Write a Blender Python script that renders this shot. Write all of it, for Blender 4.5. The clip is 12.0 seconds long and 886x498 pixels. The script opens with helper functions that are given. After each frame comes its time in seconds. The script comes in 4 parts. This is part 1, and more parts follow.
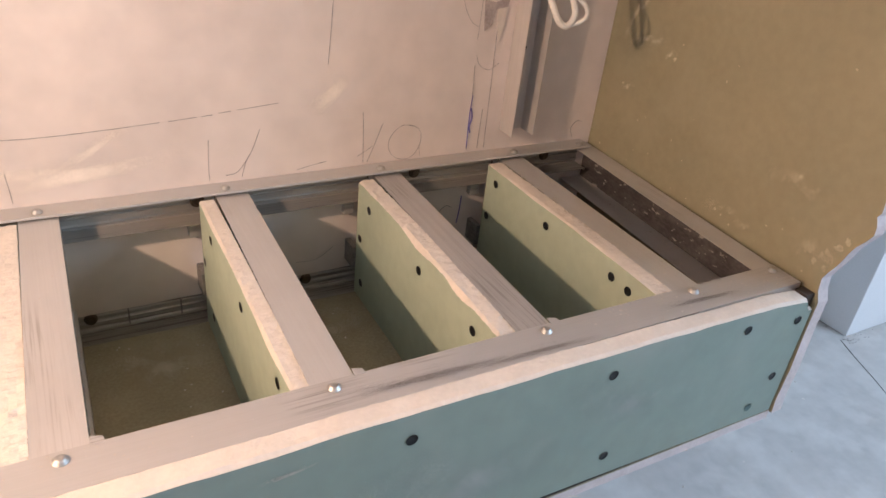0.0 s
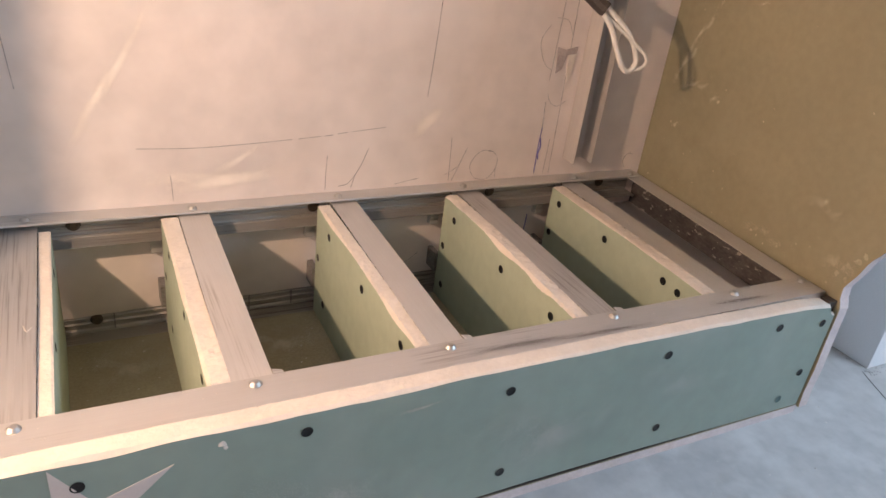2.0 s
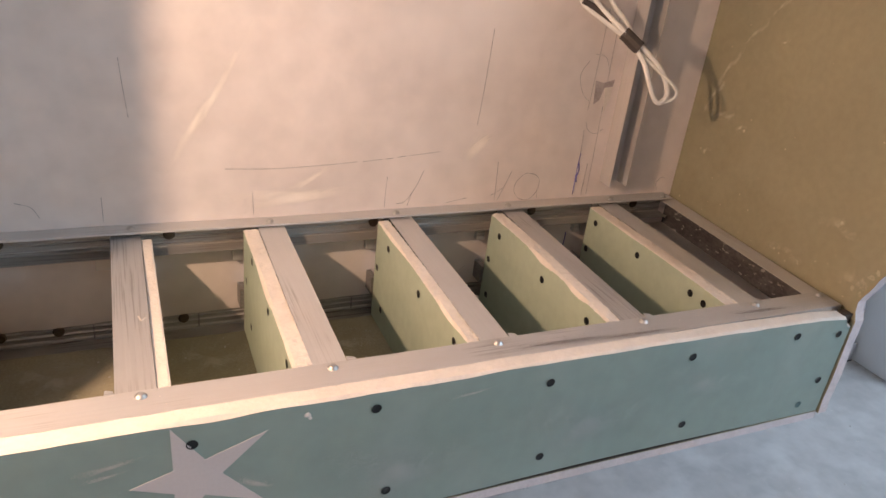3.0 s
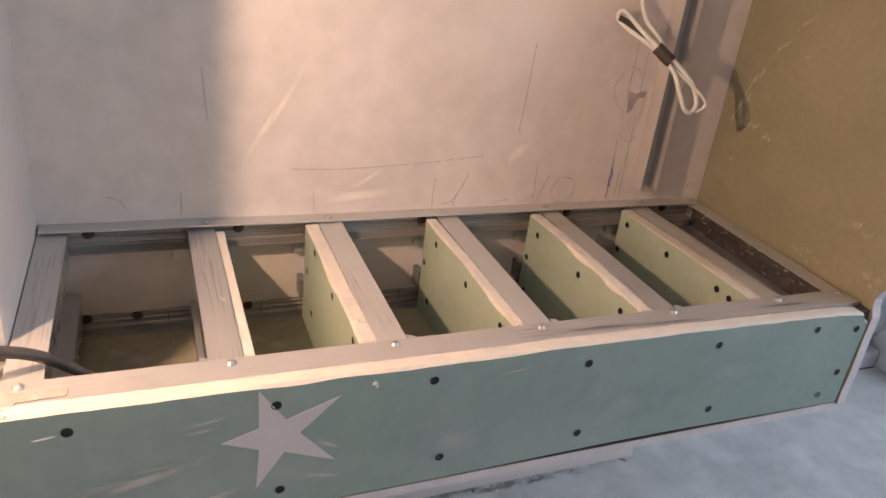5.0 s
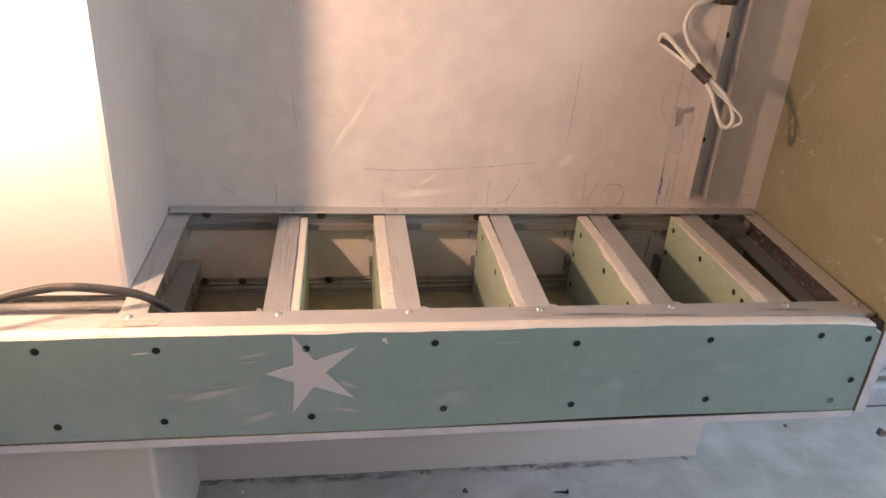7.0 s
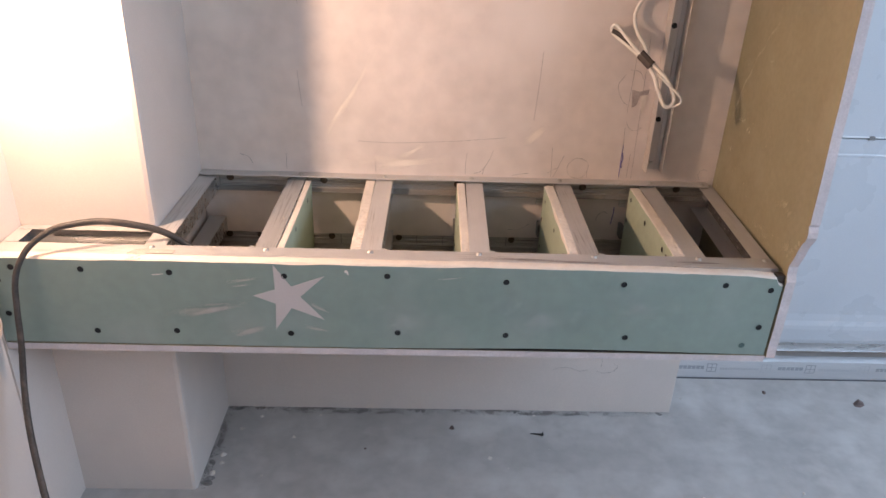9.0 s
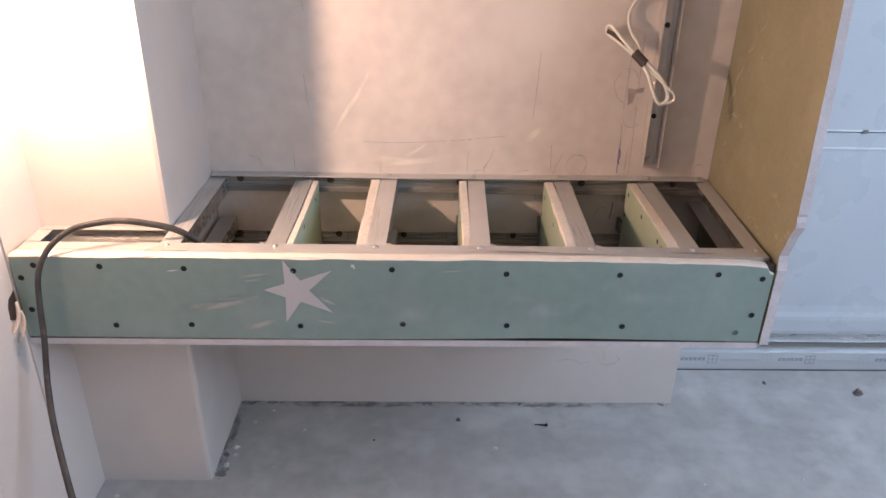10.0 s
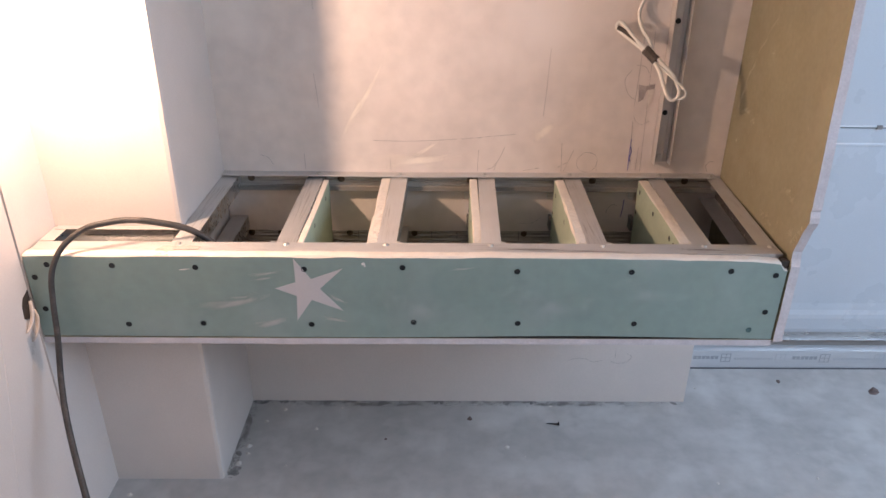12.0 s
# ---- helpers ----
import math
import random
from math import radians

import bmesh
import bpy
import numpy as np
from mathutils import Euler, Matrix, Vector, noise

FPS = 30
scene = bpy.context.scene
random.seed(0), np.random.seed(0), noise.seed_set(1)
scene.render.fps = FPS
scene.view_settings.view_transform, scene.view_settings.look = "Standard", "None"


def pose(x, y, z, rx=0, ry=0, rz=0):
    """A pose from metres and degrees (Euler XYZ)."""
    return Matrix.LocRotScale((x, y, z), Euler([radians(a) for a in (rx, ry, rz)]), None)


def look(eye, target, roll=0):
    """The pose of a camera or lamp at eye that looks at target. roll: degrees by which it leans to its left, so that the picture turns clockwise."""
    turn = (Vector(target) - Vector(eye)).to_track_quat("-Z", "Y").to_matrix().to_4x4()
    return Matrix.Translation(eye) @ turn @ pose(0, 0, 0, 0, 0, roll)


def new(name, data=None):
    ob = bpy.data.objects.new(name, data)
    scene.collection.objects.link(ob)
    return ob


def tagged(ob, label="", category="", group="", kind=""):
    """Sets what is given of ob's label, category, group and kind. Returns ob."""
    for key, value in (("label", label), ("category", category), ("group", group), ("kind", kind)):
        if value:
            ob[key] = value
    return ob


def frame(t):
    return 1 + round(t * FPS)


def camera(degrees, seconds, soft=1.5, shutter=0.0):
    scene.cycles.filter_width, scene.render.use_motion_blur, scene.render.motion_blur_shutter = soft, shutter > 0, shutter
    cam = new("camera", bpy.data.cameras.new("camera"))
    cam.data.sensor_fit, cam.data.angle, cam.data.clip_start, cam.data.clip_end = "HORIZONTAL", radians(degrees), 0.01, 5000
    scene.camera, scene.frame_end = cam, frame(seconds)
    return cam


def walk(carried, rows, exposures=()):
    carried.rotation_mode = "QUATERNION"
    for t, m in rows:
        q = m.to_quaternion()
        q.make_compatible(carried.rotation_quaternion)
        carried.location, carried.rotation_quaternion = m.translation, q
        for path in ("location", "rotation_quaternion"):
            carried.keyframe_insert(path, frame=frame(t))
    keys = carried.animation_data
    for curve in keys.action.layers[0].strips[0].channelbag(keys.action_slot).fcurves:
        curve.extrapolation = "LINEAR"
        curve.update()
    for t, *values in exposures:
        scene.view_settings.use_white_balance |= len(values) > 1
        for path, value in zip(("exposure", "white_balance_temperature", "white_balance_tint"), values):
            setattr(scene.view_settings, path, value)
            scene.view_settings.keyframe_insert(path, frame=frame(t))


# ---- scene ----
cam = camera(63.0, 12.0)
PATH = [
    (0, (0.495, -0.264, 0.768), (1.41, 1.207, -0.232), 6.6),
    (0.5, (0.481, -0.271, 0.769), (1.408, 1.206, -0.211), 7.2),
    (1, (0.45, -0.288, 0.772), (1.367, 1.216, -0.174), 7.8),
    (1.5, (0.418, -0.312, 0.777), (1.339, 1.204, -0.146), 8.1),
    (2, (0.387, -0.339, 0.787), (1.27, 1.208, -0.124), 7.7),
    (2.5, (0.358, -0.369, 0.802), (1.194, 1.214, -0.09), 7.3),
    (3, (0.34, -0.404, 0.811), (1.136, 1.214, -0.052), 7.0),
    (3.5, (0.316, -0.43, 0.817), (1.073, 1.214, -0.034), 7.0),
    (5.5, (0.287, -0.467, 0.824), (1.023, 1.193, -0.012), 7.0),
    (6, (0.308, -0.496, 0.842), (0.944, 1.209, 0.012), 5.8),
    (6.5, (0.351, -0.559, 0.862), (0.825, 1.185, 0.006), 5.3),
    (7, (0.397, -0.621, 0.879), (0.696, 1.154, 0.007), 3.9),
    (8.8, (0.529, -0.796, 0.911), (0.614, 0.985, 0.005), 2.9),
    (9, (0.538, -0.811, 0.911), (0.608, 0.978, 0.019), 2.3),
    (9.5, (0.547, -0.842, 0.913), (0.608, 0.951, 0.03), 1.9),
    (10, (0.546, -0.851, 0.918), (0.591, 0.942, 0.032), 1.2),
    (10.5, (0.547, -0.846, 0.914), (0.572, 0.956, 0.045), 0.8),
    (11, (0.546, -0.85, 0.915), (0.567, 0.951, 0.046), 0.7),
    (11.5, (0.547, -0.851, 0.915), (0.568, 0.945, 0.036), 0.8),
    (12, (0.547, -0.852, 0.913), (0.561, 0.943, 0.03), 0.5),
]
walk(cam, [(t, look(eye, target, roll)) for t, eye, target, roll in PATH],
     [(0, 0.20, 6600, 11), (2.5, 0.02, 6850, 12), (3.5, -0.03, 6950, 13), (5.5, -0.16, 7050, 14), (7, -0.12, 7100, 14), (9, -0.01, 6750, 15), (12, 0.03, 6650, 15)])

# ---- light ----
world = bpy.data.worlds.new("sky")
scene.world = world
world.use_nodes = True
wn = world.node_tree
sky = wn.nodes.new("ShaderNodeTexSky")
sky.sky_type, sky.sun_disc = "NISHITA", False
sky.sun_elevation, sky.sun_rotation = radians(20), radians(200)
wn.links.new(sky.outputs[0], wn.nodes["Background"].inputs[0])
wn.nodes["Background"].inputs[1].default_value = 0.12


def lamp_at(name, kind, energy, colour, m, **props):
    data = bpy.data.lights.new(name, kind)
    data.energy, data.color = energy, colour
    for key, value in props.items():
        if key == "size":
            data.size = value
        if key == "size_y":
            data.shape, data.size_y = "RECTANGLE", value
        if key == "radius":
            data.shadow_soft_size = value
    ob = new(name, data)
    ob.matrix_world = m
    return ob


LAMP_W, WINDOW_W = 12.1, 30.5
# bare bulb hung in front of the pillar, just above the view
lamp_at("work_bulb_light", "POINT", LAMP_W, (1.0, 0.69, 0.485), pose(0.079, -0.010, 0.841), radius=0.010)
# daylight in the opening of the room's window
lamp_at("window_light", "AREA", WINDOW_W, (0.55, 0.752, 1.0), look((2.25, -0.68, 1.20), (1.0, -0.15, 0.0)), size=1.3, size_y=0.8)


# ---- materials ----
def material(name, base, rough=0.7, metal=0.0, fine=400.0, coarse=9.0, vary=0.10, bump=0.15, bump_scale=350.0,
             stain=None, stain_scale=4.0, stain_from=0.55, stain_to=0.7, stretch=(1, 1, 1), spec=0.4, stain_detail=8.0):
    """Base colour with grain at two scales, an optional second colour in patches, and a fine relief."""
    m = bpy.data.materials.new(name)
    m.use_nodes = True
    nt = m.node_tree
    b = nt.nodes["Principled BSDF"]
    b.inputs["Roughness"].default_value, b.inputs["Metallic"].default_value = rough, metal
    b.inputs["Specular IOR Level"].default_value = spec
    co = nt.nodes.new("ShaderNodeTexCoord")
    mp = nt.nodes.new("ShaderNodeMapping")
    mp.inputs["Scale"].default_value = stretch
    nt.links.new(co.outputs["Object"], mp.inputs["Vector"])

    def tex(scale, detail=4.0):
        n = nt.nodes.new("ShaderNodeTexNoise")
        n.inputs["Scale"].default_value, n.inputs["Detail"].default_value = scale, detail
        nt.links.new(mp.outputs[0], n.inputs["Vector"])
        return n.outputs["Fac"]

    def mix(mode, fac, a, c):
        n = nt.nodes.new("ShaderNodeMix")
        n.data_type, n.blend_type = "RGBA", mode
        for key, value in ((0, fac), (6, a), (7, c)):
            if isinstance(value, (int, float, tuple)):
                n.inputs[key].default_value = value
            else:
                nt.links.new(value, n.inputs[key])
        return n.outputs[2]

    def ramp(fac, lo, hi, a=0.0, c=1.0):
        n = nt.nodes.new("ShaderNodeMapRange")
        for key, value in ((1, lo), (2, hi), (3, a), (4, c)):
            n.inputs[key].default_value = value
        nt.links.new(fac, n.inputs[0])
        return n.outputs[0]

    col = (*base, 1.0)
    lo = tuple(max(0.0, c * (1 - vary)) for c in base) + (1.0,)
    hi = tuple(min(1.0, c * (1 + vary)) for c in base) + (1.0,)
    col = mix("MIX", ramp(tex(coarse), 0.3, 0.7), lo, hi)
    lo2, hi2 = (1 - vary * 0.7,) * 3 + (1.0,), (1 + vary * 0.7,) * 3 + (1.0,)
    col = mix("MULTIPLY", 1.0, col, mix("MIX", ramp(tex(fine, 2.0), 0.3, 0.7), lo2, hi2))
    if stain:
        col = mix("MIX", ramp(tex(stain_scale, stain_detail), stain_from, stain_to), col, (*stain, 1.0))
    nt.links.new(col, b.inputs["Base Color"])
    nt.links.new(ramp(tex(coarse * 3), 0.3, 0.7, max(0.02, rough - 0.1), min(1.0, rough + 0.1)), b.inputs["Roughness"])
    bp = nt.nodes.new("ShaderNodeBump")
    bp.inputs["Strength"].default_value, bp.inputs["Distance"].default_value = bump, 0.001
    nt.links.new(tex(bump_scale, 6.0), bp.inputs["Height"])
    nt.links.new(bp.outputs[0], b.inputs["Normal"])
    return m


M_PLASTER = material("white_plaster", (0.645, 0.58, 0.538), 0.8, coarse=6, vary=0.04, stain=(0.56, 0.515, 0.485), stain_scale=6.0, stain_from=0.48, stain_to=0.8, stain_detail=3.0, bump=0.25, bump_scale=60)
# for the unseen ceiling and front wall, pale to lift the bounced light
M_BUFF = material("pale_bounce_plaster", (0.82, 0.75, 0.68), 0.85, coarse=5, vary=0.06, stain=(0.74, 0.67, 0.60), stain_scale=3.0, stain_from=0.55, stain_to=0.8)
M_BOARD = material("ivory_board_paper", (0.735, 0.655, 0.605), 0.75, fine=40, coarse=4, vary=0.075, stain=(0.86, 0.785, 0.735), stain_scale=5.0, stain_from=0.46, stain_to=0.74, stain_detail=2.5, bump=0.05, bump_scale=90)
M_UNDER = material("dusty_olive_board", (0.36, 0.322, 0.222), 0.8, coarse=12, vary=0.15, stain=(0.40, 0.365, 0.265), stain_scale=22, stain_from=0.55, stain_to=0.8, bump=0.3)
M_OLIVE = material("olive_board_paper", (0.268, 0.243, 0.156), 0.6, fine=120, coarse=7, vary=0.07, stain=(0.35, 0.318, 0.215), stain_scale=8, stain_from=0.56, stain_to=0.9, bump=0.1, spec=0.5)
M_GREEN = material("green_board_paper", (0.252, 0.322, 0.286), 0.72, fine=60, coarse=5, vary=0.06, stain=(0.335, 0.385, 0.355), stain_scale=7, stain_from=0.54, stain_to=0.80, bump=0.04)
M_LIGHTGREEN = material("pale_green_board_paper", (0.385, 0.445, 0.345), 0.75, fine=90, coarse=9, vary=0.06, bump=0.04)
M_GYPSUM = material("cut_gypsum", (0.68, 0.615, 0.545), 0.9, coarse=45, fine=300, vary=0.045, bump=0.6, bump_scale=260)
M_EDGE = material("greyish_gypsum_edge", (0.60, 0.545, 0.55), 0.9, coarse=30, vary=0.09, bump=0.7, bump_scale=160)
M_STEEL = material("galvanised_steel", (0.60, 0.60, 0.60), 0.30, 0.95, fine=900, coarse=45, vary=0.12, bump=0.15, bump_scale=120, stretch=(0.12, 1, 1))


def scuffed_steel(name, axis, base, scuff, patch_from, dust=0.35):
    """Galvanised sheet with fine drawn lines along axis, dark scuffs gathered in patches, grey smudges and specks of dust."""
    m = bpy.data.materials.new(name)
    m.use_nodes = True
    nt = m.node_tree
    b = nt.nodes["Principled BSDF"]
    co = nt.nodes.new("ShaderNodeTexCoord")
    info = nt.nodes.new("ShaderNodeObjectInfo")
    shift = nt.nodes.new("ShaderNodeVectorMath")
    shift.operation = "ADD"
    nt.links.new(co.outputs["Object"], shift.inputs[0])
    nt.links.new(info.outputs["Random"], shift.inputs[1])

    def tex(scale, along, detail, lo, hi, a=0.0, c=1.0):
        mp = nt.nodes.new("ShaderNodeMapping")
        mp.inputs["Scale"].default_value = (along, 1, 1) if axis == "x" else (1, along, 1)
        nt.links.new(shift.outputs[0], mp.inputs["Vector"])
        n = nt.nodes.new("ShaderNodeTexNoise")
        n.inputs["Scale"].default_value, n.inputs["Detail"].default_value = scale, detail
        nt.links.new(mp.outputs[0], n.inputs["Vector"])
        r = nt.nodes.new("ShaderNodeMapRange")
        for key, value in ((1, lo), (2, hi), (3, a), (4, c)):
            r.inputs[key].default_value = value
        nt.links.new(n.outputs["Fac"], r.inputs[0])
        return r.outputs[0]

    def times(a, c):
        n = nt.nodes.new("ShaderNodeMath")
        n.operation = "MULTIPLY"
        for i, v in enumerate((a, c)):
            if isinstance(v, float):
                n.inputs[i].default_value = v
            else:
                nt.links.new(v, n.inputs[i])
        return n.outputs[0]

    def mix(fac, a, c):
        n = nt.nodes.new("ShaderNodeMix")
        n.data_type = "RGBA"
        for key, value in ((0, fac), (6, a), (7, c)):
            if isinstance(value, tuple):
                n.inputs[key].default_value = (*value, 1.0)
            else:
                nt.links.new(value, n.inputs[key])
        return n.outputs[2]

    lines = tex(900, 0.008, 2, 0.3, 0.7)
    col = mix(lines, tuple(c * 0.97 for c in base), tuple(c * 1.02 for c in base))
    smudge = tex(16, 0.5, 5, 0.38, 0.72)
    col = mix(times(smudge, dust), col, (0.50, 0.455, 0.41))
    mask = times(tex(620, 0.022, 4, 0.50, 0.68), tex(13, 0.6, 3, patch_from, patch_from + 0.12))
    col = mix(times(mask, 0.85), col, scuff)
    col = mix(times(tex(520, 1.0, 2, 0.70, 0.75), 0.7), col, (0.62, 0.56, 0.50))
    nt.links.new(col, b.inputs["Base Color"])
    b.inputs["Metallic"].default_value = 0.62
    nt.links.new(tex(16, 0.5, 5, 0.35, 0.7, 0.42, 0.60), b.inputs["Roughness"])
    bp = nt.nodes.new("ShaderNodeBump")
    bp.inputs["Strength"].default_value, bp.inputs["Distance"].default_value = 0.10, 0.001
    nt.links.new(tex(60, 0.3, 4, 0.3, 0.7), bp.inputs["Height"])
    nt.links.new(bp.outputs[0], b.inputs["Normal"])
    return m


M_STEEL_X = scuffed_steel("dusty_steel_along_x", "x", (0.60, 0.595, 0.59), (0.23, 0.21, 0.195), 0.50)
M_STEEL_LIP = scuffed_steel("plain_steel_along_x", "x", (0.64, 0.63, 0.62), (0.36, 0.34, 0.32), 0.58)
M_STEEL_Y = scuffed_steel("dusty_steel_along_y", "y", (0.66, 0.65, 0.64), (0.40, 0.375, 0.35), 0.57)
M_STEEL_WORN = scuffed_steel("worn_steel_along_y", "y", (0.55, 0.54, 0.53), (0.33, 0.312, 0.297), 0.42, 0.25)
# darker than the lip's steel: brownish dirt, with the recess's shade painted in
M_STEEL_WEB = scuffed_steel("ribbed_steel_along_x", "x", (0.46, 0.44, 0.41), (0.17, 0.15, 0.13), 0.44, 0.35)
# dark base paints the dark interior that the steel mirrors; pale specks are dust
M_DARKRAIL = material("dark_reflection_steel", (0.135, 0.122, 0.118), 0.5, 0.5, coarse=60, vary=0.3, stretch=(1, 0.5, 1), stain=(0.50, 0.46, 0.42), stain_scale=170, stain_from=0.62, stain_to=0.67)
M_TRACK = material("pale_zinc_track", (0.60, 0.61, 0.63), 0.45, 0.35, fine=900, coarse=40, vary=0.06, stretch=(0.05, 1, 1), bump=0.05)
M_RAIL = material("smooth_zinc_rail", (0.56, 0.53, 0.505), 0.46, 0.40, fine=900, coarse=40, vary=0.06, stretch=(1, 1, 0.05), bump=0.05)
M_DULLSTEEL = material("dusty_dull_steel", (0.30, 0.285, 0.275), 0.55, 0.6, coarse=40, vary=0.25, stain=(0.38, 0.36, 0.34), stain_scale=45, stain_from=0.6, stain_to=0.75)
M_FLOOR = material("dusty_concrete", (0.45, 0.43, 0.417), 0.9, fine=38, coarse=6, vary=0.085, bump=0.25, bump_scale=70, stain=(0.575, 0.555, 0.54), stain_scale=13, stain_from=0.48, stain_to=0.74, stain_detail=9.0)
M_SHEET = material("white_wall_sheet", (0.535, 0.565, 0.605), 0.32, coarse=4, vary=0.03, bump=0.03)
M_SCREW_DUSTY = material("paint_dusted_screw", (0.10, 0.165, 0.16), 0.7, 0.2, vary=0.2)
M_SCREW = material("black_screw", (0.025, 0.028, 0.03), 0.45, 0.6, vary=0.2)
M_BRIGHT = material("zinc_screw", (0.56, 0.55, 0.53), 0.52, 1.0, vary=0.05)
M_BRASS = material("dark_brown_fixing", (0.11, 0.082, 0.058), 0.5, 0.5, vary=0.2)
M_CORD = material("white_cord", (0.76, 0.72, 0.66), 0.5, vary=0.05, coarse=30)
# also paints the shade in the panel joint, corner hollow and wall hole
M_TAPE_AND_SHADE = material("dark_brown_tape_and_shade", (0.055, 0.042, 0.035), 0.6, vary=0.2, coarse=50)
M_CABLE = material("dusty_black_cable", (0.050, 0.045, 0.042), 0.55, vary=0.3, coarse=40, stain=(0.15, 0.12, 0.105), stain_scale=30, stain_from=0.55, stain_to=0.8)
M_PENCIL = material("pencil_graphite", (0.40, 0.36, 0.34), 0.6, vary=0.3, coarse=200)
M_BLUEPEN = material("blue_pen", (0.16, 0.14, 0.36), 0.6, vary=0.3, coarse=200)
M_STAR = material("greyish_pink_sticker", (0.57, 0.52, 0.505), 0.6, vary=0.03, bump=0.03)
M_LUMP = material("plaster_crumb", (0.62, 0.58, 0.54), 0.95, vary=0.2, coarse=80, bump=0.8)
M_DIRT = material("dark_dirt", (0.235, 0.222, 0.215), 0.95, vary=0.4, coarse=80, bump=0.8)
M_PRINT_FAINT = material("faint_grey_print", (0.52, 0.535, 0.56), 0.6, vary=0.1)
M_FOOTSHADE = material("dark_foot_shade", (0.10, 0.10, 0.11), 0.8, vary=0.2)
M_PRINT = material("grey_print", (0.36, 0.38, 0.41), 0.6, vary=0.1)
M_DUST_FILL = material("grey_filler", (0.36, 0.335, 0.31), 0.9, vary=0.15, coarse=60)
M_SCRAPE = material("whitish_scrape", (0.45, 0.395, 0.28), 0.9, vary=0.2, coarse=90)
M_TORN = material("torn_buff_paper", (0.37, 0.325, 0.225), 0.85, vary=0.2, coarse=70, bump=0.5)
M_FLAP = material("torn_pinkish_paper", (0.60, 0.535, 0.495), 0.9, vary=0.1, coarse=60, bump=0.4)
M_GREYPAPER = material("torn_grey_paper", (0.42, 0.36, 0.34), 0.85, vary=0.2, coarse=90, bump=0.5)
M_WHITE = material("white_paint_and_highlight", (0.80, 0.81, 0.83), 0.7, vary=0.03, coarse=6)
M_CHIP = material("red_brown_chip", (0.17, 0.125, 0.115), 0.9, vary=0.3, coarse=90)


def powder(name, base, cover, scale=40.0, stretch=(1, 1, 1)):
    """Thin powder film that thins out towards its rim and lets the surface show between its grains."""
    m = material(name, base, 0.95, vary=0.08, coarse=30, bump=0.2)
    nt = m.node_tree
    co = nt.nodes.new("ShaderNodeTexCoord")
    sep = nt.nodes.new("ShaderNodeSeparateXYZ")
    nt.links.new(co.outputs["Generated"], sep.inputs[0])

    def op(kind, a, b=None):
        n = nt.nodes.new("ShaderNodeMath")
        n.operation = kind
        for i, v in enumerate((a, b)):
            if isinstance(v, float):
                n.inputs[i].default_value = v
            elif v is not None:
                nt.links.new(v, n.inputs[i])
        return n.outputs[0]

    rim = None
    for axis in (0, 1):
        d = op("MULTIPLY", sep.outputs[axis], op("SUBTRACT", 1.0, sep.outputs[axis]))
        rim = op("MULTIPLY", d, 4.0) if rim is None else op("MULTIPLY", rim, op("MULTIPLY", d, 4.0))
    mp = nt.nodes.new("ShaderNodeMapping")
    mp.inputs["Scale"].default_value = stretch
    nt.links.new(co.outputs["Object"], mp.inputs["Vector"])
    noise = nt.nodes.new("ShaderNodeTexNoise")
    noise.inputs["Scale"].default_value, noise.inputs["Detail"].default_value = scale, 6.0
    nt.links.new(mp.outputs[0], noise.inputs["Vector"])
    grain = nt.nodes.new("ShaderNodeMapRange")
    grain.inputs[1].default_value, grain.inputs[2].default_value = 0.36, 0.62
    nt.links.new(noise.outputs["Fac"], grain.inputs[0])
    speck = nt.nodes.new("ShaderNodeTexNoise")
    speck.inputs["Scale"].default_value, speck.inputs["Detail"].default_value = 1500.0, 2.0
    nt.links.new(co.outputs["Object"], speck.inputs["Vector"])
    amount = op("MULTIPLY", op("MULTIPLY", rim, grain.outputs[0]), cover)
    alpha = nt.nodes.new("ShaderNodeClamp")
    nt.links.new(op("MULTIPLY", op("SUBTRACT", op("ADD", speck.outputs["Fac"], op("MULTIPLY", amount, 0.44)), 0.72), 30.0), alpha.inputs[0])
    nt.links.new(alpha.outputs[0], nt.nodes["Principled BSDF"].inputs["Alpha"])
    return m


M_PANELDUST = powder("thin_panel_dust", (0.42, 0.46, 0.44), 0.66, 14.0)
M_SMEARFILM = powder("pale_plaster_film", (0.47, 0.45, 0.41), 1.12, 60.0, (0.25, 1, 1))
M_SCRAPEFILM = powder("whitish_scrape_film", (0.52, 0.46, 0.34), 0.82, 120.0, (0.5, 1, 1))
M_SCRAPEFAINT = powder("faint_scrape_film", (0.42, 0.37, 0.26), 0.72, 60.0)
M_PALEFILM = powder("whitish_film", (0.88, 0.80, 0.72), 1.25, 30.0, (0.3, 1, 1))
M_SCUFFFILM = powder("dark_scuff_film", (0.22, 0.20, 0.187), 0.84, 90.0, (0.07, 1, 1))
M_BOTTOMDUST = powder("dry_dust_film", (0.47, 0.43, 0.34), 0.80, 45.0)
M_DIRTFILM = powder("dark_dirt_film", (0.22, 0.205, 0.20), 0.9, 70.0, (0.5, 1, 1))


# ---- mesh helpers ----
def part(name, bm, mats, parent=None, label="", smooth=False):
    """Links a bmesh as one mesh object under parent."""
    me = bpy.data.meshes.new(name)
    bmesh.ops.recalc_face_normals(bm, faces=bm.faces)
    bm.to_mesh(me)
    bm.free()
    for mt in (mats if isinstance(mats, (list, tuple)) else [mats]):
        me.materials.append(mt)
    if smooth:
        me.polygons.foreach_set("use_smooth", [True] * len(me.polygons))
    ob = new(name, me)
    if parent:
        ob.parent = parent
    if label:
        ob["label"] = label
    return ob


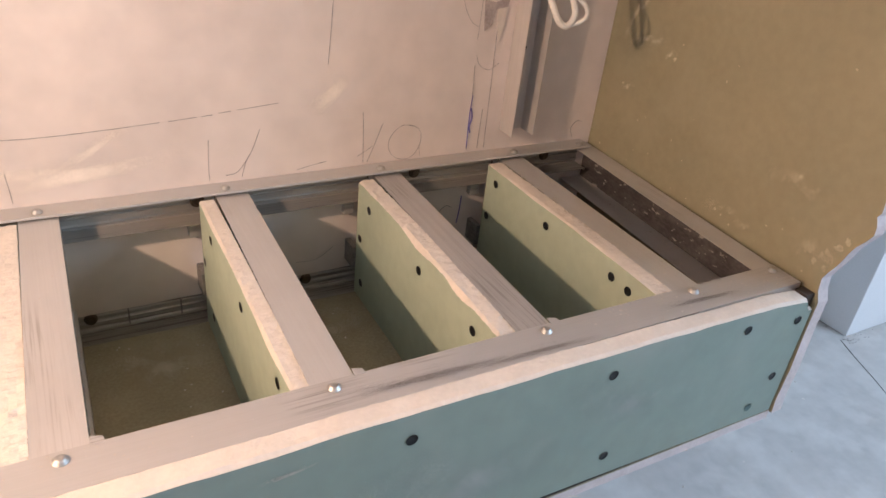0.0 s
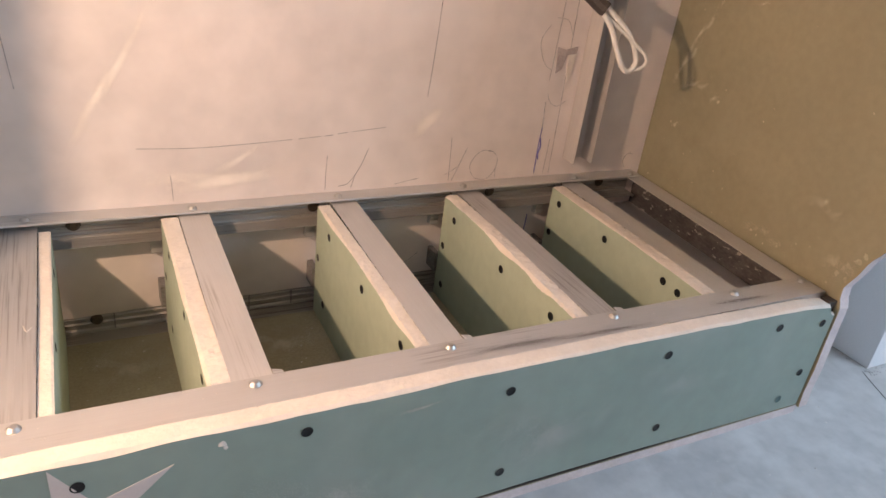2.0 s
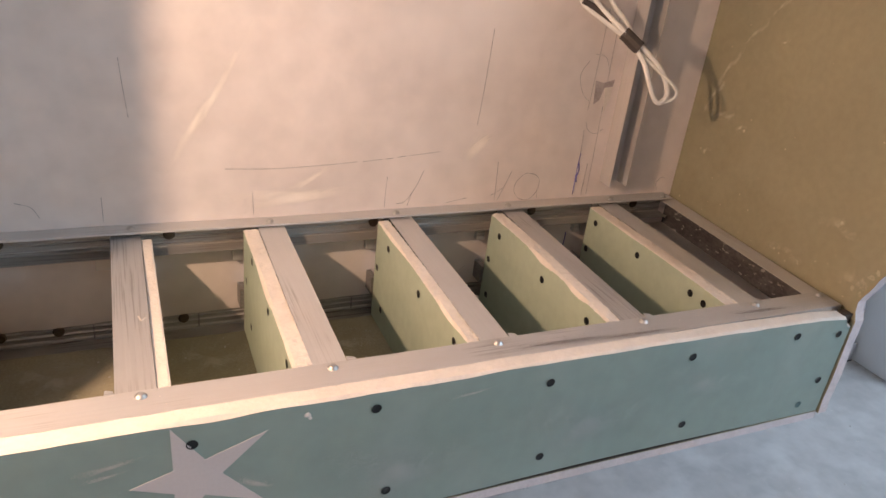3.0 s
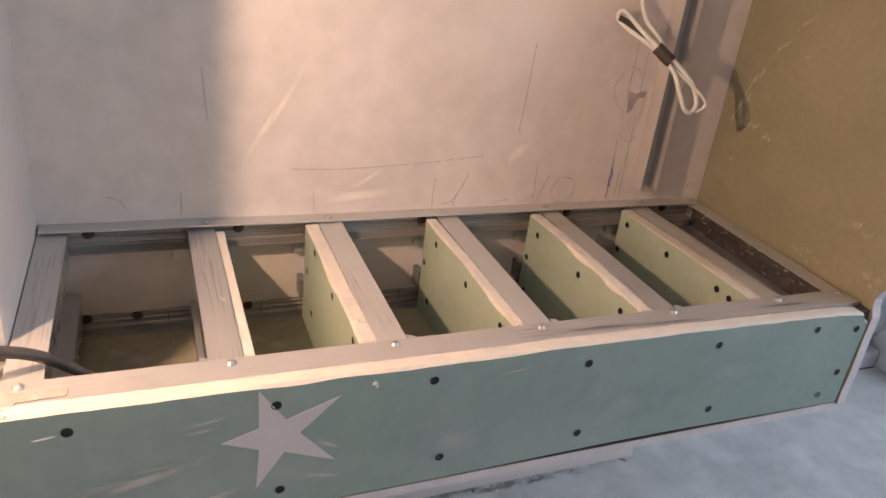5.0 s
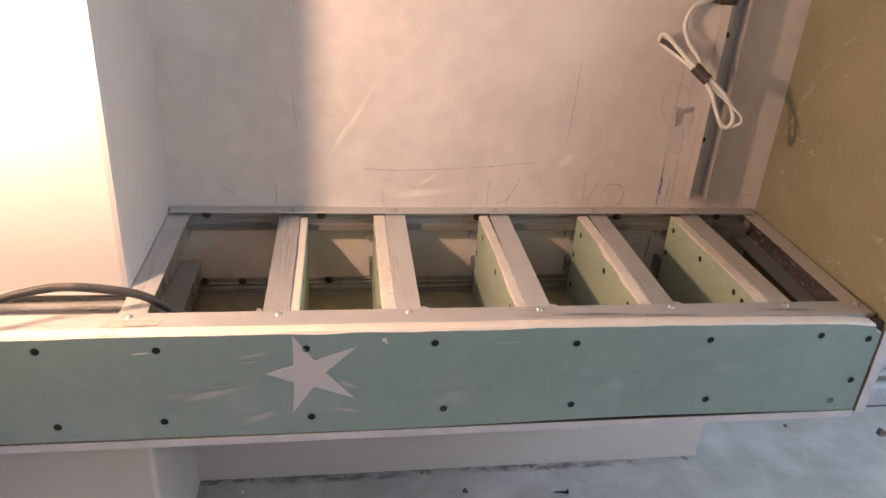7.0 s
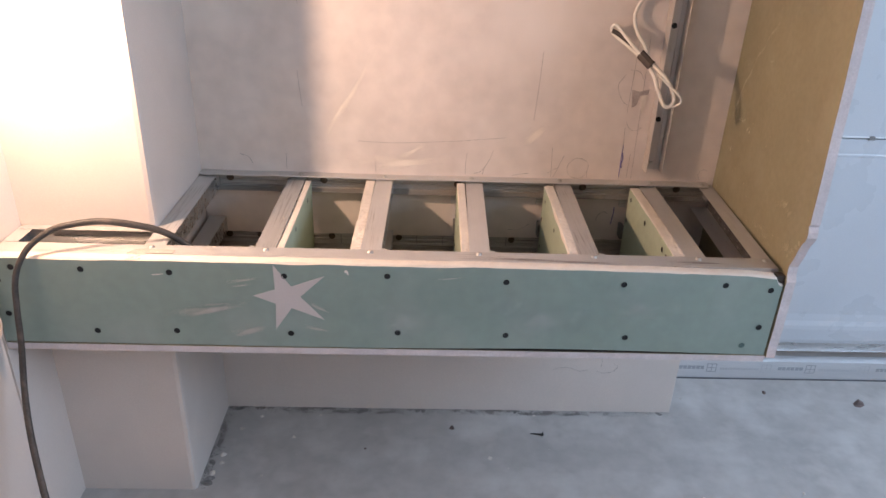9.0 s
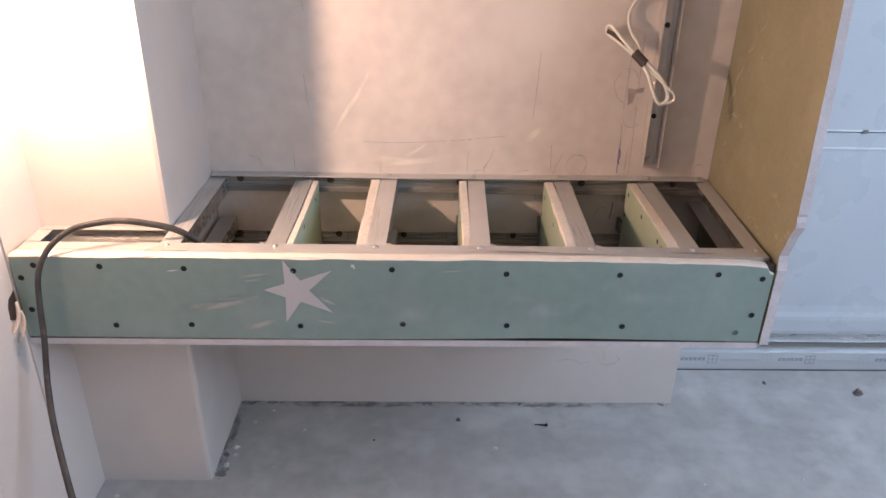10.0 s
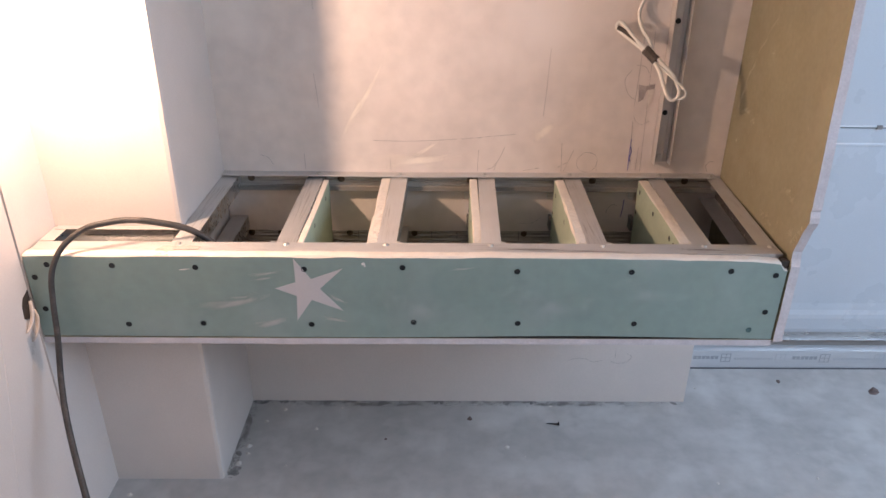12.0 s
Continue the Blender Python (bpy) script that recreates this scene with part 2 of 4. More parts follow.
def box(bm, x0, x1, y0, y1, z0, z1, bevel=0.0, mi=0):
    vs = bmesh.ops.create_cube(bm, size=1, matrix=Matrix.LocRotScale(((x0 + x1) / 2, (y0 + y1) / 2, (z0 + z1) / 2), None, (x1 - x0, y1 - y0, z1 - z0)))["verts"]
    for f in {f for v in vs for f in v.link_faces}:
        f.material_index = mi
    if bevel:
        bmesh.ops.bevel(bm, geom=list({e for v in vs for e in v.link_edges}), offset=bevel, segments=2, affect="EDGES", profile=0.6)


def boxed(name, dims, mat, parent=None, bevel=0.0, label=""):
    bm = bmesh.new()
    box(bm, *dims, bevel=bevel)
    return part(name, bm, mat, parent, label)


def smooth_path(pts, steps=6):
    """Catmull-Rom through pts."""
    p = [Vector(q) for q in pts]
    p = [2 * p[0] - p[1]] + p + [2 * p[-1] - p[-2]]
    out = []
    for i in range(1, len(p) - 2):
        for k in range(steps):
            t = k / steps
            a, b, c, d = p[i - 1], p[i], p[i + 1], p[i + 2]
            out.append(0.5 * ((2 * b) + (c - a) * t + (2 * a - 5 * b + 4 * c - d) * t * t + (3 * b - a - 3 * c + d) * t ** 3))
    out.append(p[-2])
    return out


def tube(bm, pts, r, n=8, steps=6, flat=1.0):
    """A round or flattened cord along pts."""
    path = smooth_path(pts, steps) if steps > 1 else [Vector(q) for q in pts]
    rings, side = [], None
    for i, c in enumerate(path):
        d = (path[min(i + 1, len(path) - 1)] - path[max(i - 1, 0)]).normalized()
        if side is None:
            side = d.cross(Vector((0.3, 1, 0.2))).normalized()
        side = (side - d * side.dot(d)).normalized()
        up = d.cross(side)
        rad = r(i / (len(path) - 1)) if callable(r) else r
        rings.append([bm.verts.new(c + rad * (math.cos(a) * side + flat * math.sin(a) * up)) for a in [2 * math.pi * k / n for k in range(n)]])
    for a, b in zip(rings, rings[1:]):
        for k in range(n):
            bm.faces.new((a[k], a[(k + 1) % n], b[(k + 1) % n], b[k]))
    bm.faces.new(rings[0])
    bm.faces.new(rings[-1])


def prism(bm, outline, origin, u, v, depth, mi_face=0, mi_edge=0):
    """An outline of (a, b) in the plane of u and v at origin, pushed out by the vector depth."""
    o, u, v, d = Vector(origin), Vector(u), Vector(v), Vector(depth)
    lo = [bm.verts.new(o + a * u + b * v) for a, b in outline]
    hi = [bm.verts.new(w.co + d) for w in lo]
    f1, f2 = bm.faces.new(lo), bm.faces.new(hi)
    f1.material_index = f2.material_index = mi_face
    n = len(lo)
    for i in range(n):
        f = bm.faces.new((lo[i], lo[(i + 1) % n], hi[(i + 1) % n], hi[i]))
        f.material_index = mi_edge


def wob(seed, t, amp, freq=14.0):
    return amp * (noise.noise(Vector((t * freq, seed * 7.3, 0.5))) + 0.5 * noise.noise(Vector((t * freq * 3.7, seed * 3.1, 4.5))))


def board(bm, a0, a1, lo, hi, origin, u, v, depth, seed, amp=0.0016, cut=0.0015, n=40, tear=0.0, crumb=0.0006):
    """Plasterboard: paper on two faces (material 0), gypsum on the cut edges (material 1); the top edge lo..hi is torn unevenly.
    lo and hi give the lower and upper edge at a; the paper's line wavers against the core's."""
    o, u, v, d = Vector(origin), Vector(u), Vector(v), Vector(depth)
    cols = []
    for i in range(n + 1):
        a = a0 + (a1 - a0) * i / n
        e1 = hi(a) + wob(seed, a, amp)
        e2 = e1 - cut - abs(wob(seed + 5, a, amp * 1.6)) - tear * max(0.0, 0.15 + 1.6 * noise.noise(Vector((a * 17.0, seed * 1.7, 2.2)))) - tear * 0.25 * abs(noise.noise(Vector((a * 140.0, seed, 8.1))))
        b = lo(a) + wob(seed + 9, a, amp * 0.4)
        rows = [e1 + crumb * noise.noise(Vector((a * 170.0, k * 2.3, seed * 1.3))) + crumb * 0.6 * noise.noise(Vector((a * 420.0, k * 5.1, seed))) for k in range(4)]
        quad = [o + a * u + b * v, o + a * u + e2 * v] + [o + a * u + z * v + d * w for z, w in zip(rows, (0.16, 0.42, 0.70, 0.97))] + [o + a * u + (e1 - 0.0006) * v + d, o + a * u + b * v + d]
        cols.append([bm.verts.new(q) for q in quad])
    for c, e in zip(cols, cols[1:]):
        for k in range(8):
            f = bm.faces.new((c[k], c[(k + 1) % 8], e[(k + 1) % 8], e[k]))
            f.material_index = 0 if k in (0, 6) else 1
    for c in (cols[0], cols[-1]):
        bm.faces.new(c).material_index = 1


def dark_screw(parent, place, facing, mat=None):
    """Countersunk black drywall screw: a dished head with a cross recess, set into the paper."""
    bm = bmesh.new()
    q = Vector(facing).to_track_quat("Z", "Y").to_matrix().to_4x4()
    m = Matrix.Translation(place) @ q
    rings = []
    for r, z in ((0.0041, 0.0003), (0.0037, 0.0003), (0.0030, 0.0001), (0.0014, -0.0001)):
        rings.append([bm.verts.new(m @ Vector((r * math.cos(a), r * math.sin(a), z))) for a in [2 * math.pi * k / 12 for k in range(12)]])
    for a, b in zip(rings, rings[1:]):
        for k in range(12):
            bm.faces.new((a[k], a[(k + 1) % 12], b[(k + 1) % 12], b[k]))
    bm.faces.new(rings[-1])
    return part("screw", bm, mat or M_SCREW, parent)


def bright_screw(parent, x, y, z):
    """Pan-head self-drilling screw with a washer rim."""
    bm = bmesh.new()
    rings = []
    for r, h in ((0.0042, 0.0), (0.0042, 0.0007), (0.0034, 0.0009), (0.0031, 0.0020), (0.0020, 0.0027), (0.0008, 0.0024)):
        rings.append([bm.verts.new((x + r * math.cos(a), y + r * math.sin(a), z + h)) for a in [2 * math.pi * k / 12 for k in range(12)]])
    for a, b in zip(rings, rings[1:]):
        for k in range(12):
            bm.faces.new((a[k], a[(k + 1) % 12], b[(k + 1) % 12], b[k]))
    bm.faces.new(rings[-1])
    return part("screw", bm, M_BRIGHT, parent, "bright zinc pan-head screw", smooth=True)


def channel(name, axis, a0, a1, c0, z_top, width, height, mat, parent, label="", open_side=None, ribs=1, thick=0.0007):
    """Thin steel profile along x or y. Its top spans c0..c0+width and carries shallow ribs; open_side tells the missing flank:
    'bottom' (a cap with two flanks), '-' or '+' (a U lying on its side, with a lower flange)."""
    n = 2 * ribs + 1
    top = [(0.0, 0.0)]
    for i in range(1, n):
        s = i / n
        top.append((s * width, -0.00018 if i % 2 else 0.0))
    top.append((width, 0.0))
    sec = list(top)
    if open_side == "bottom":
        prof = [(0.0025, -height), (0.0, -height + 0.001)] + sec + [(width, -height + 0.001), (width - 0.0025, -height)]
    elif open_side == "+":
        mid = [(0.0, -height * s + (0.0)) for s in (0.75, 0.5, 0.25)]
        prof = [(width, -height), (0.0, -height)] + [(0.0008 * (i % 2), z) for i, (w, z) in enumerate(mid)] + sec
    else:
        mid = [(width, -height * s) for s in (0.25, 0.5, 0.75)]
        prof = sec + [(w - 0.0008 * (i % 2), z) for i, (w, z) in enumerate(mid)] + [(width, -height), (0.0, -height)]
    bm = bmesh.new()

    def at(a, c, z):
        return (a, c0 + c, z_top + z) if axis == "x" else (c0 + c, a, z_top + z)

    ends = [[bm.verts.new(at(a, c, z)) for c, z in prof] for a in (a0, a1)]
    for i in range(len(prof) - 1):
        bm.faces.new((ends[0][i], ends[0][i + 1], ends[1][i + 1], ends[1][i]))
    bm.normal_update()
    for f in bm.faces:
        f.material_index = 0 if abs(f.normal.z) > 0.8 else 1
    ob = part(name, bm, [mat, M_STEEL], parent, label)
    so = ob.modifiers.new("thickness", "SOLIDIFY")
    so.thickness, so.offset = thick, 0.0
    return ob


def flake(bm, x, y, z, size, seed, u=(1, 0, 0), v=(0, 1, 0), w=(0, 0, 1), long=1.0, n=9):
    """A small uneven flake with a raised middle."""
    rng = random.Random(seed)
    o, u, v, w = Vector((x, y, z)), Vector(u), Vector(v), Vector(w)
    turn = rng.uniform(0, 6.28)
    rim = []
    for k in range(n):
        a = 2 * math.pi * k / n
        r = size * rng.uniform(0.55, 1.0)
        ca, sa = r * long * math.cos(a), r * math.sin(a)
        rim.append(bm.verts.new(o + (ca * math.cos(turn) - sa * math.sin(turn)) * u + (ca * math.sin(turn) + sa * math.cos(turn)) * v))
    mid = bm.verts.new(o + w * size * rng.uniform(0.25, 0.6))
    for k in range(n):
        bm.faces.new((rim[k], rim[(k + 1) % n], mid))


# ---- setting ----
XL, XR = -0.003, 1.022      # niche sides
YB, YC = 0.319, 0.097       # back of the niche, front of the pillar
ZT, ZB = 0.481, 0.354       # top of the frame, top of the bottom board
CEIL = 2.6


def structure(name, dims, mat, label, category, bevel=0.0):
    return tagged(boxed(name, dims, mat, bevel=bevel), label, category, kind="structure")


floor = structure("floor", (-0.2, 2.45, -2.15, 0.6, -0.1, 0.0), M_FLOOR, "dusty grey concrete floor with plaster crumbs", "floor")
# unseen ceiling, added to close the room and bounce light
ceiling = structure("ceiling", (-0.2, 2.45, -2.15, 0.6, CEIL, CEIL + 0.1), M_BUFF, "unseen pale plastered ceiling that bounces light", "ceiling")
wall_left = structure("wall_left", (-0.15, XL - 0.002, -2.0, -0.0015, 0, CEIL), M_PLASTER, "white plastered side wall beside the bench", "wall")
jamb = structure("niche_side", (-0.15, XL, 0.0, YC, 0, CEIL), M_PLASTER, "white plastered side of the niche", "wall")
pillar = structure("pillar", (-0.15, 0.1795, YC, 0.5, -0.03, CEIL), M_PLASTER, "white plastered square pillar in the niche corner", "pillar", 0.007)
wall_plinth = structure("wall_plinth", (0.1785, 1.042, YB - 0.005, 0.44, -0.02, 0.3445), M_PLASTER, "greyish plastered wall foot under the bench", "wall", 0.001)
wall_back = structure("wall_back", (0.1785, 1.042, YB, 0.44, 0.345, CEIL), M_BOARD, "ivory plasterboard back wall with pencil marks", "wall")
wall_recess = structure("wall_recess", (1.02, 2.3, 0.475, 0.6, 0, CEIL), M_PLASTER, "white wall behind the sheets beside the niche", "wall")
# unseen wall behind the camera, added to bounce light into the niche
wall_front = structure("wall_front", (-0.2, 2.45, -2.15, -2.0, 0, CEIL), M_BUFF, "unseen pale plastered room wall that bounces light", "wall")
bm = bmesh.new()
box(bm, 2.3, 2.45, -2.0, -1.6, 0, CEIL)
box(bm, 2.3, 2.45, 0.0, 0.6, 0, CEIL)
box(bm, 2.3, 2.45, -1.6, 0.0, 0, 0.8)
box(bm, 2.3, 2.45, -1.6, 0.0, 2.3, CEIL)
wall_window = tagged(part("wall_window", bm, M_PLASTER), "white room wall with a large window opening", "wall", kind="structure")

# olive board that closes the niche, its front edge torn at the foot
outline = [(0.317, 0.3525), (0.317, CEIL)]
for z in np.linspace(CEIL, 0.56, 120):
    z = float(z)
    outline.append((-0.0185 + 0.085 * (min(z, 0.90) - 0.56) + wob(3, z, 0.0022, 9) + wob(4, z, 0.0010, 60), z))
for y, z in ((-0.016, 0.556), (-0.019, 0.549), (-0.0195, 0.542), (-0.016, 0.535), (-0.011, 0.528), (-0.008, 0.521), (-0.006, 0.514), (-0.003, 0.506), (0.001, 0.498), (0.004, 0.490), (0.003, 0.480), (-0.001, 0.470), (-0.001, 0.44), (-0.002, 0.40), (-0.001, 0.37), (-0.002, 0.3525)):
    outline.append((y, z))
bm = bmesh.new()
prism(bm, outline, (1.0172, 0, 0), (0.045, 1, 0), (0, 0, 1), (0.0125, 0, 0), 0, 1)
wall_right = tagged(part("wall_right", bm, [M_OLIVE, M_EDGE]), "olive-brown plasterboard niche side with a torn pale edge", "wall", kind="structure")

# sheets and floor track beside the niche
bm = bmesh.new()
sec = [(0.452, 0.5262), (0.452, 0.4975), (0.4512, 0.4960), (0.4512, 0.4925), (0.452, 0.4910), (0.452, 0.150), (0.450, 0.135), (0.4465, 0.125), (0.4455, 0.116), (0.4465, 0.090), (0.449, 0.081), (0.455, 0.078), (0.470, 0.078), (0.470, 0.5262)]
prism(bm, sec, (1.03, 0, 0), (0, 1, 0), (0, 0, 1), (0.755, 0, 0))
tagged(part("wall_sheet", bm, M_SHEET), "smooth bluish white wall sheet with a rolled lower lip", "wall panel", kind="structure")
structure("wall_sheet", (1.03, 1.786, 0.452, 0.470, 0.5292, CEIL), M_SHEET, "smooth bluish white upper wall sheet", "wall panel", 0.001)
# lip coloured bright white to paint the highlight along the joint
structure("trim", (1.031, 1.785, 0.4496, 0.4518, 0.5293, 0.5318), M_WHITE, "lip along the sheet joint with its highlight painted white", "trim")
structure("trim", (1.03, 1.787, 0.455, 0.470, 0.056, 0.0775), M_STEEL, "dull grey metal strip above the floor track", "trim")
structure("pillar_far", (1.787, 2.3, 0.312, 0.6, 0, CEIL), M_WHITE, "white plastered wall corner beyond the niche", "wall", 0.002)

track = tagged(new("floor_track"), "galvanised steel floor track with faint printing", "metal profile")
boxed("web", (1.091, 1.78, 0.430, 0.4307, 0.0, 0.0445), M_TRACK, track)
boxed("flange", (1.091, 1.78, 0.4307, 0.4535, 0.0438, 0.0445), M_TRACK, track)
# dark strip paints the shadow line at the track's foot
boxed("foot_seal", (1.091, 1.78, 0.4272, 0.4298, 0.0, 0.0018), M_FOOTSHADE, track, 0.0, "dark strip painting the shade under the track")
for k in range(3):
    x = 1.094 + 0.212 * k
    # a word of bold marks, a box sign, a line of fine marks and a second box sign
    bm = bmesh.new()
    for i in range(6):
        box(bm, x + 0.0092 * i, x + 0.0092 * i + 0.0072, 0.4294, 0.4298, 0.0235, 0.0315)
        if i % 2:
            box(bm, x + 0.0092 * i - 0.0020, x + 0.0092 * i, 0.4294, 0.4298, 0.0290, 0.0310)
    part("print_mark", bm, M_PRINT, track, "grey printed marks")
    for bx, mt in ((x + 0.059, M_PRINT), (x + 0.176, M_PRINT_FAINT)):
        bm = bmesh.new()
        for a, b, c, d in ((0.0, 0.021, 0.036, 0.0374), (0.0, 0.021, 0.0166, 0.018), (0.0, 0.0014, 0.0166, 0.0374), (0.0196, 0.021, 0.0166, 0.0374), (0.0100, 0.0113, 0.0166, 0.0374), (0.0, 0.021, 0.0265, 0.0278)):
            box(bm, bx + a, bx + b, 0.4294, 0.4298, c, d)
        part("print_mark", bm, mt, track, "grey printed box sign")
    bm = bmesh.new()
    for i in range(15):
        box(bm, x + 0.088 + 0.0056 * i, x + 0.088 + 0.0056 * i + 0.004, 0.4294, 0.4298, 0.0225, 0.0275)
    part("print_mark", bm, M_PRINT_FAINT, track, "faint line of fine printed marks")

# ---- the bench frame ----
bench = tagged(new("bench_frame"), "unfinished bench of steel profiles and green plasterboard", "bench")


def top_line(x):
    return 0.4822 - 0.0028 * max(0.0, x - 0.75) / 0.2 - 0.003 * max(0.0, x - 0.965) / 0.045 - 0.009 * min(1.0, max(0.0, x - 1.0055) / 0.003)


bm = bmesh.new()
board(bm, -0.001, 1.0143, lambda a: 0.3562 + 0.0026 * math.exp(-((a - 0.74) / 0.17) ** 2) + 0.0005 * math.sin(a * 9 + 1), top_line, (0, 0, 0), (1, 0, 0), (0, 0, 1), (0, 0.0150, 0), 1, 0.0006, 0.0012, 300, 0.0013, 0.0004)
front_panel = part("front_panel", bm, [M_GREEN, M_GYPSUM], bench, "grey-green moisture-resistant plasterboard with a torn pale top edge")

bm = bmesh.new()
prism(bm, [(XL + 0.001, 0.0005), (0.3, -0.0004), (0.62, 0.0008), (1.0165, 0.0006), (1.0305, YB - 0.001), (0.18, YB - 0.001), (0.18, YC - 0.001), (XL + 0.001, YC - 0.001)],
      (0, 0, 0.3445), (1, 0, 0), (0, 1, 0), (0, 0, 0.0095), 0, 1)
part("bottom_board", bm, [M_UNDER, M_EDGE], bench, "olive-brown plasterboard underside")

# loose sheet on the bottom board, between the rails
ZI = 0.3578
bm = bmesh.new()
prism(bm, [(0.184, 0.046), (1.006, 0.046), (1.012, 0.294), (0.184, 0.294)], (0, 0, 0.3541), (1, 0, 0), (0, 1, 0), (0, 0, ZI - 0.3541), 0, 1)
part("floor_sheet", bm, [M_UNDER, M_EDGE], bench, "dusty olive-brown sheet in the compartments")

# dark strip that paints the shade in the open joint under the panel
bm = bmesh.new()
prism(bm, [(0.40, 0.0035), (0.55, 0.0022), (0.70, 0.0016), (0.86, 0.0018), (0.97, 0.0026), (0.97, 0.0140), (0.40, 0.0140)], (0, 0, 0.35405), (1, 0, 0), (0, 1, 0), (0, 0, 0.0012))
part("joint_shade", bm, M_TAPE_AND_SHADE, bench, "dark strip painting the shade in the joint under the panel")

front_rail = channel("front_rail", "x", XL + 0.003, 1.0115, 0.0156, ZT, 0.0284, 0.028, M_STEEL_X, bench, "galvanised steel edge rail", "+")
channel("lower_front_rail", "x", XL + 0.003, XR - 0.005, 0.0156, ZB + 0.029, 0.0275, 0.028, M_STEEL_X, bench, "", "+")


def back_edge(x):
    """The wall rail's warped upper edge."""
    return ZT + 0.0032 + 0.0010 * math.sin(x * 8.0 + 0.6) * math.exp(-((x - 0.5) / 0.22) ** 2) + wob(61, x, 0.0005, 9.0)


# wall rail: a dented top lip and a ribbed web against the board
bm = bmesh.new()
cols = []
for i in range(101):
    x = 0.182 + (XR - 0.185) * i / 100
    zt = back_edge(x)
    sec = [(0.2987 + wob(62, x, 0.0006, 11.0), zt - 0.0016), (0.2990 + wob(62, x, 0.0006, 11.0), zt), (0.3090, zt + 0.0003), (0.3184, zt), (0.3186, zt - 0.006), (0.3176, zt - 0.0075), (0.3186, zt - 0.009),
           (0.3186, zt - 0.0135), (0.3174, zt - 0.015), (0.3186, zt - 0.0165), (0.3186, zt - 0.021), (0.3176, zt - 0.0225), (0.3186, zt - 0.024), (0.3186, 0.4572), (0.2992, 0.4568)]
    cols.append([bm.verts.new((x, y, z)) for y, z in sec])
for c, e in zip(cols, cols[1:]):
    for k in range(len(c) - 1):
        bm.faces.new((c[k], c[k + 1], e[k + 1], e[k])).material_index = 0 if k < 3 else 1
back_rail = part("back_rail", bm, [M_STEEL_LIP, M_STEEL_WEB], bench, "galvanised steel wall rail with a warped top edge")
so = back_rail.modifiers.new("thickness", "SOLIDIFY")
so.thickness, so.offset = 0.0007, 0.0

# lining sheet behind the dividers, its lower edge cut unevenly
bm = bmesh.new()
cols = []
for i in range(121):
    x = 0.1815 + (XR - 0.184) * i / 120
    zb = 0.3748 + wob(64, x, 0.0022, 16.0) - 0.0035 * max(0.0, noise.noise(Vector((x * 9.0, 3.3, 0.0))))
    cols.append([bm.verts.new(q) for q in ((x, 0.3160, zb), (x, 0.3168, 0.4560), (x, 0.3187, 0.4560), (x, 0.3187, zb + 0.0004))])
for c, e in zip(cols, cols[1:]):
    for k in range(4):
        bm.faces.new((c[k], c[(k + 1) % 4], e[(k + 1) % 4], e[k]))
for c in (cols[0], cols[-1]):
    bm.faces.new(c)
part("lining_sheet", bm, M_BOARD, bench, "ivory board lining with a rough lower edge")

# rail at the foot of the lining: a ribbed web and a flange on the bottom board
bm = bmesh.new()
sec = [(0.3184, ZB + 0.0230), (0.3184, ZB + 0.0185), (0.3168, ZB + 0.0172), (0.3184, ZB + 0.0158), (0.3184, ZB + 0.0122), (0.3168, ZB + 0.0108), (0.3184, ZB + 0.0094), (0.3184, ZB + 0.0050), (0.3168, ZB + 0.0036), (0.3160, ZB + 0.0012), (0.2950, ZB + 0.0010)]
ends = [[bm.verts.new((x, y, z)) for y, z in sec] for x in (0.182, XR - 0.003)]
for k in range(len(sec) - 1):
    bm.faces.new((ends[0][k], ends[0][k + 1], ends[1][k + 1], ends[1][k]))
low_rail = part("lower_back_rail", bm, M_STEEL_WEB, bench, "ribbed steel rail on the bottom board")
so = low_rail.modifiers.new("thickness", "SOLIDIFY")
so.thickness, so.offset = 0.0007, 0.0
for x in (0.30, 0.405, 0.535, 0.58, 0.69, 0.84):
    boxed("slot", (x, x + 0.0013, 0.3158, 0.3166, ZB + 0.003, ZB + 0.020), M_DULLSTEEL, low_rail)
for x in (0.216, 0.268, 0.390, 0.505, 0.70):
    bm = bmesh.new()
    bmesh.ops.create_cone(bm, cap_ends=True, segments=14, radius1=0.0058, radius2=0.0044, depth=0.003, matrix=pose(x, 0.3155, ZB + 0.0150, 90, 0, 0))
    part("wall_plug", bm, M_BRASS, low_rail, "dark round nail plug")
channel("pillar_rail", "x", 0.002, 0.176, 0.0835, ZT, 0.0125, 0.027, M_STEEL_X, bench, "", "-")
channel("side_rail", "y", 0.048, 0.094, XL + 0.001, ZT - 0.001, 0.020, 0.027, M_STEEL_Y, bench, "", "+")

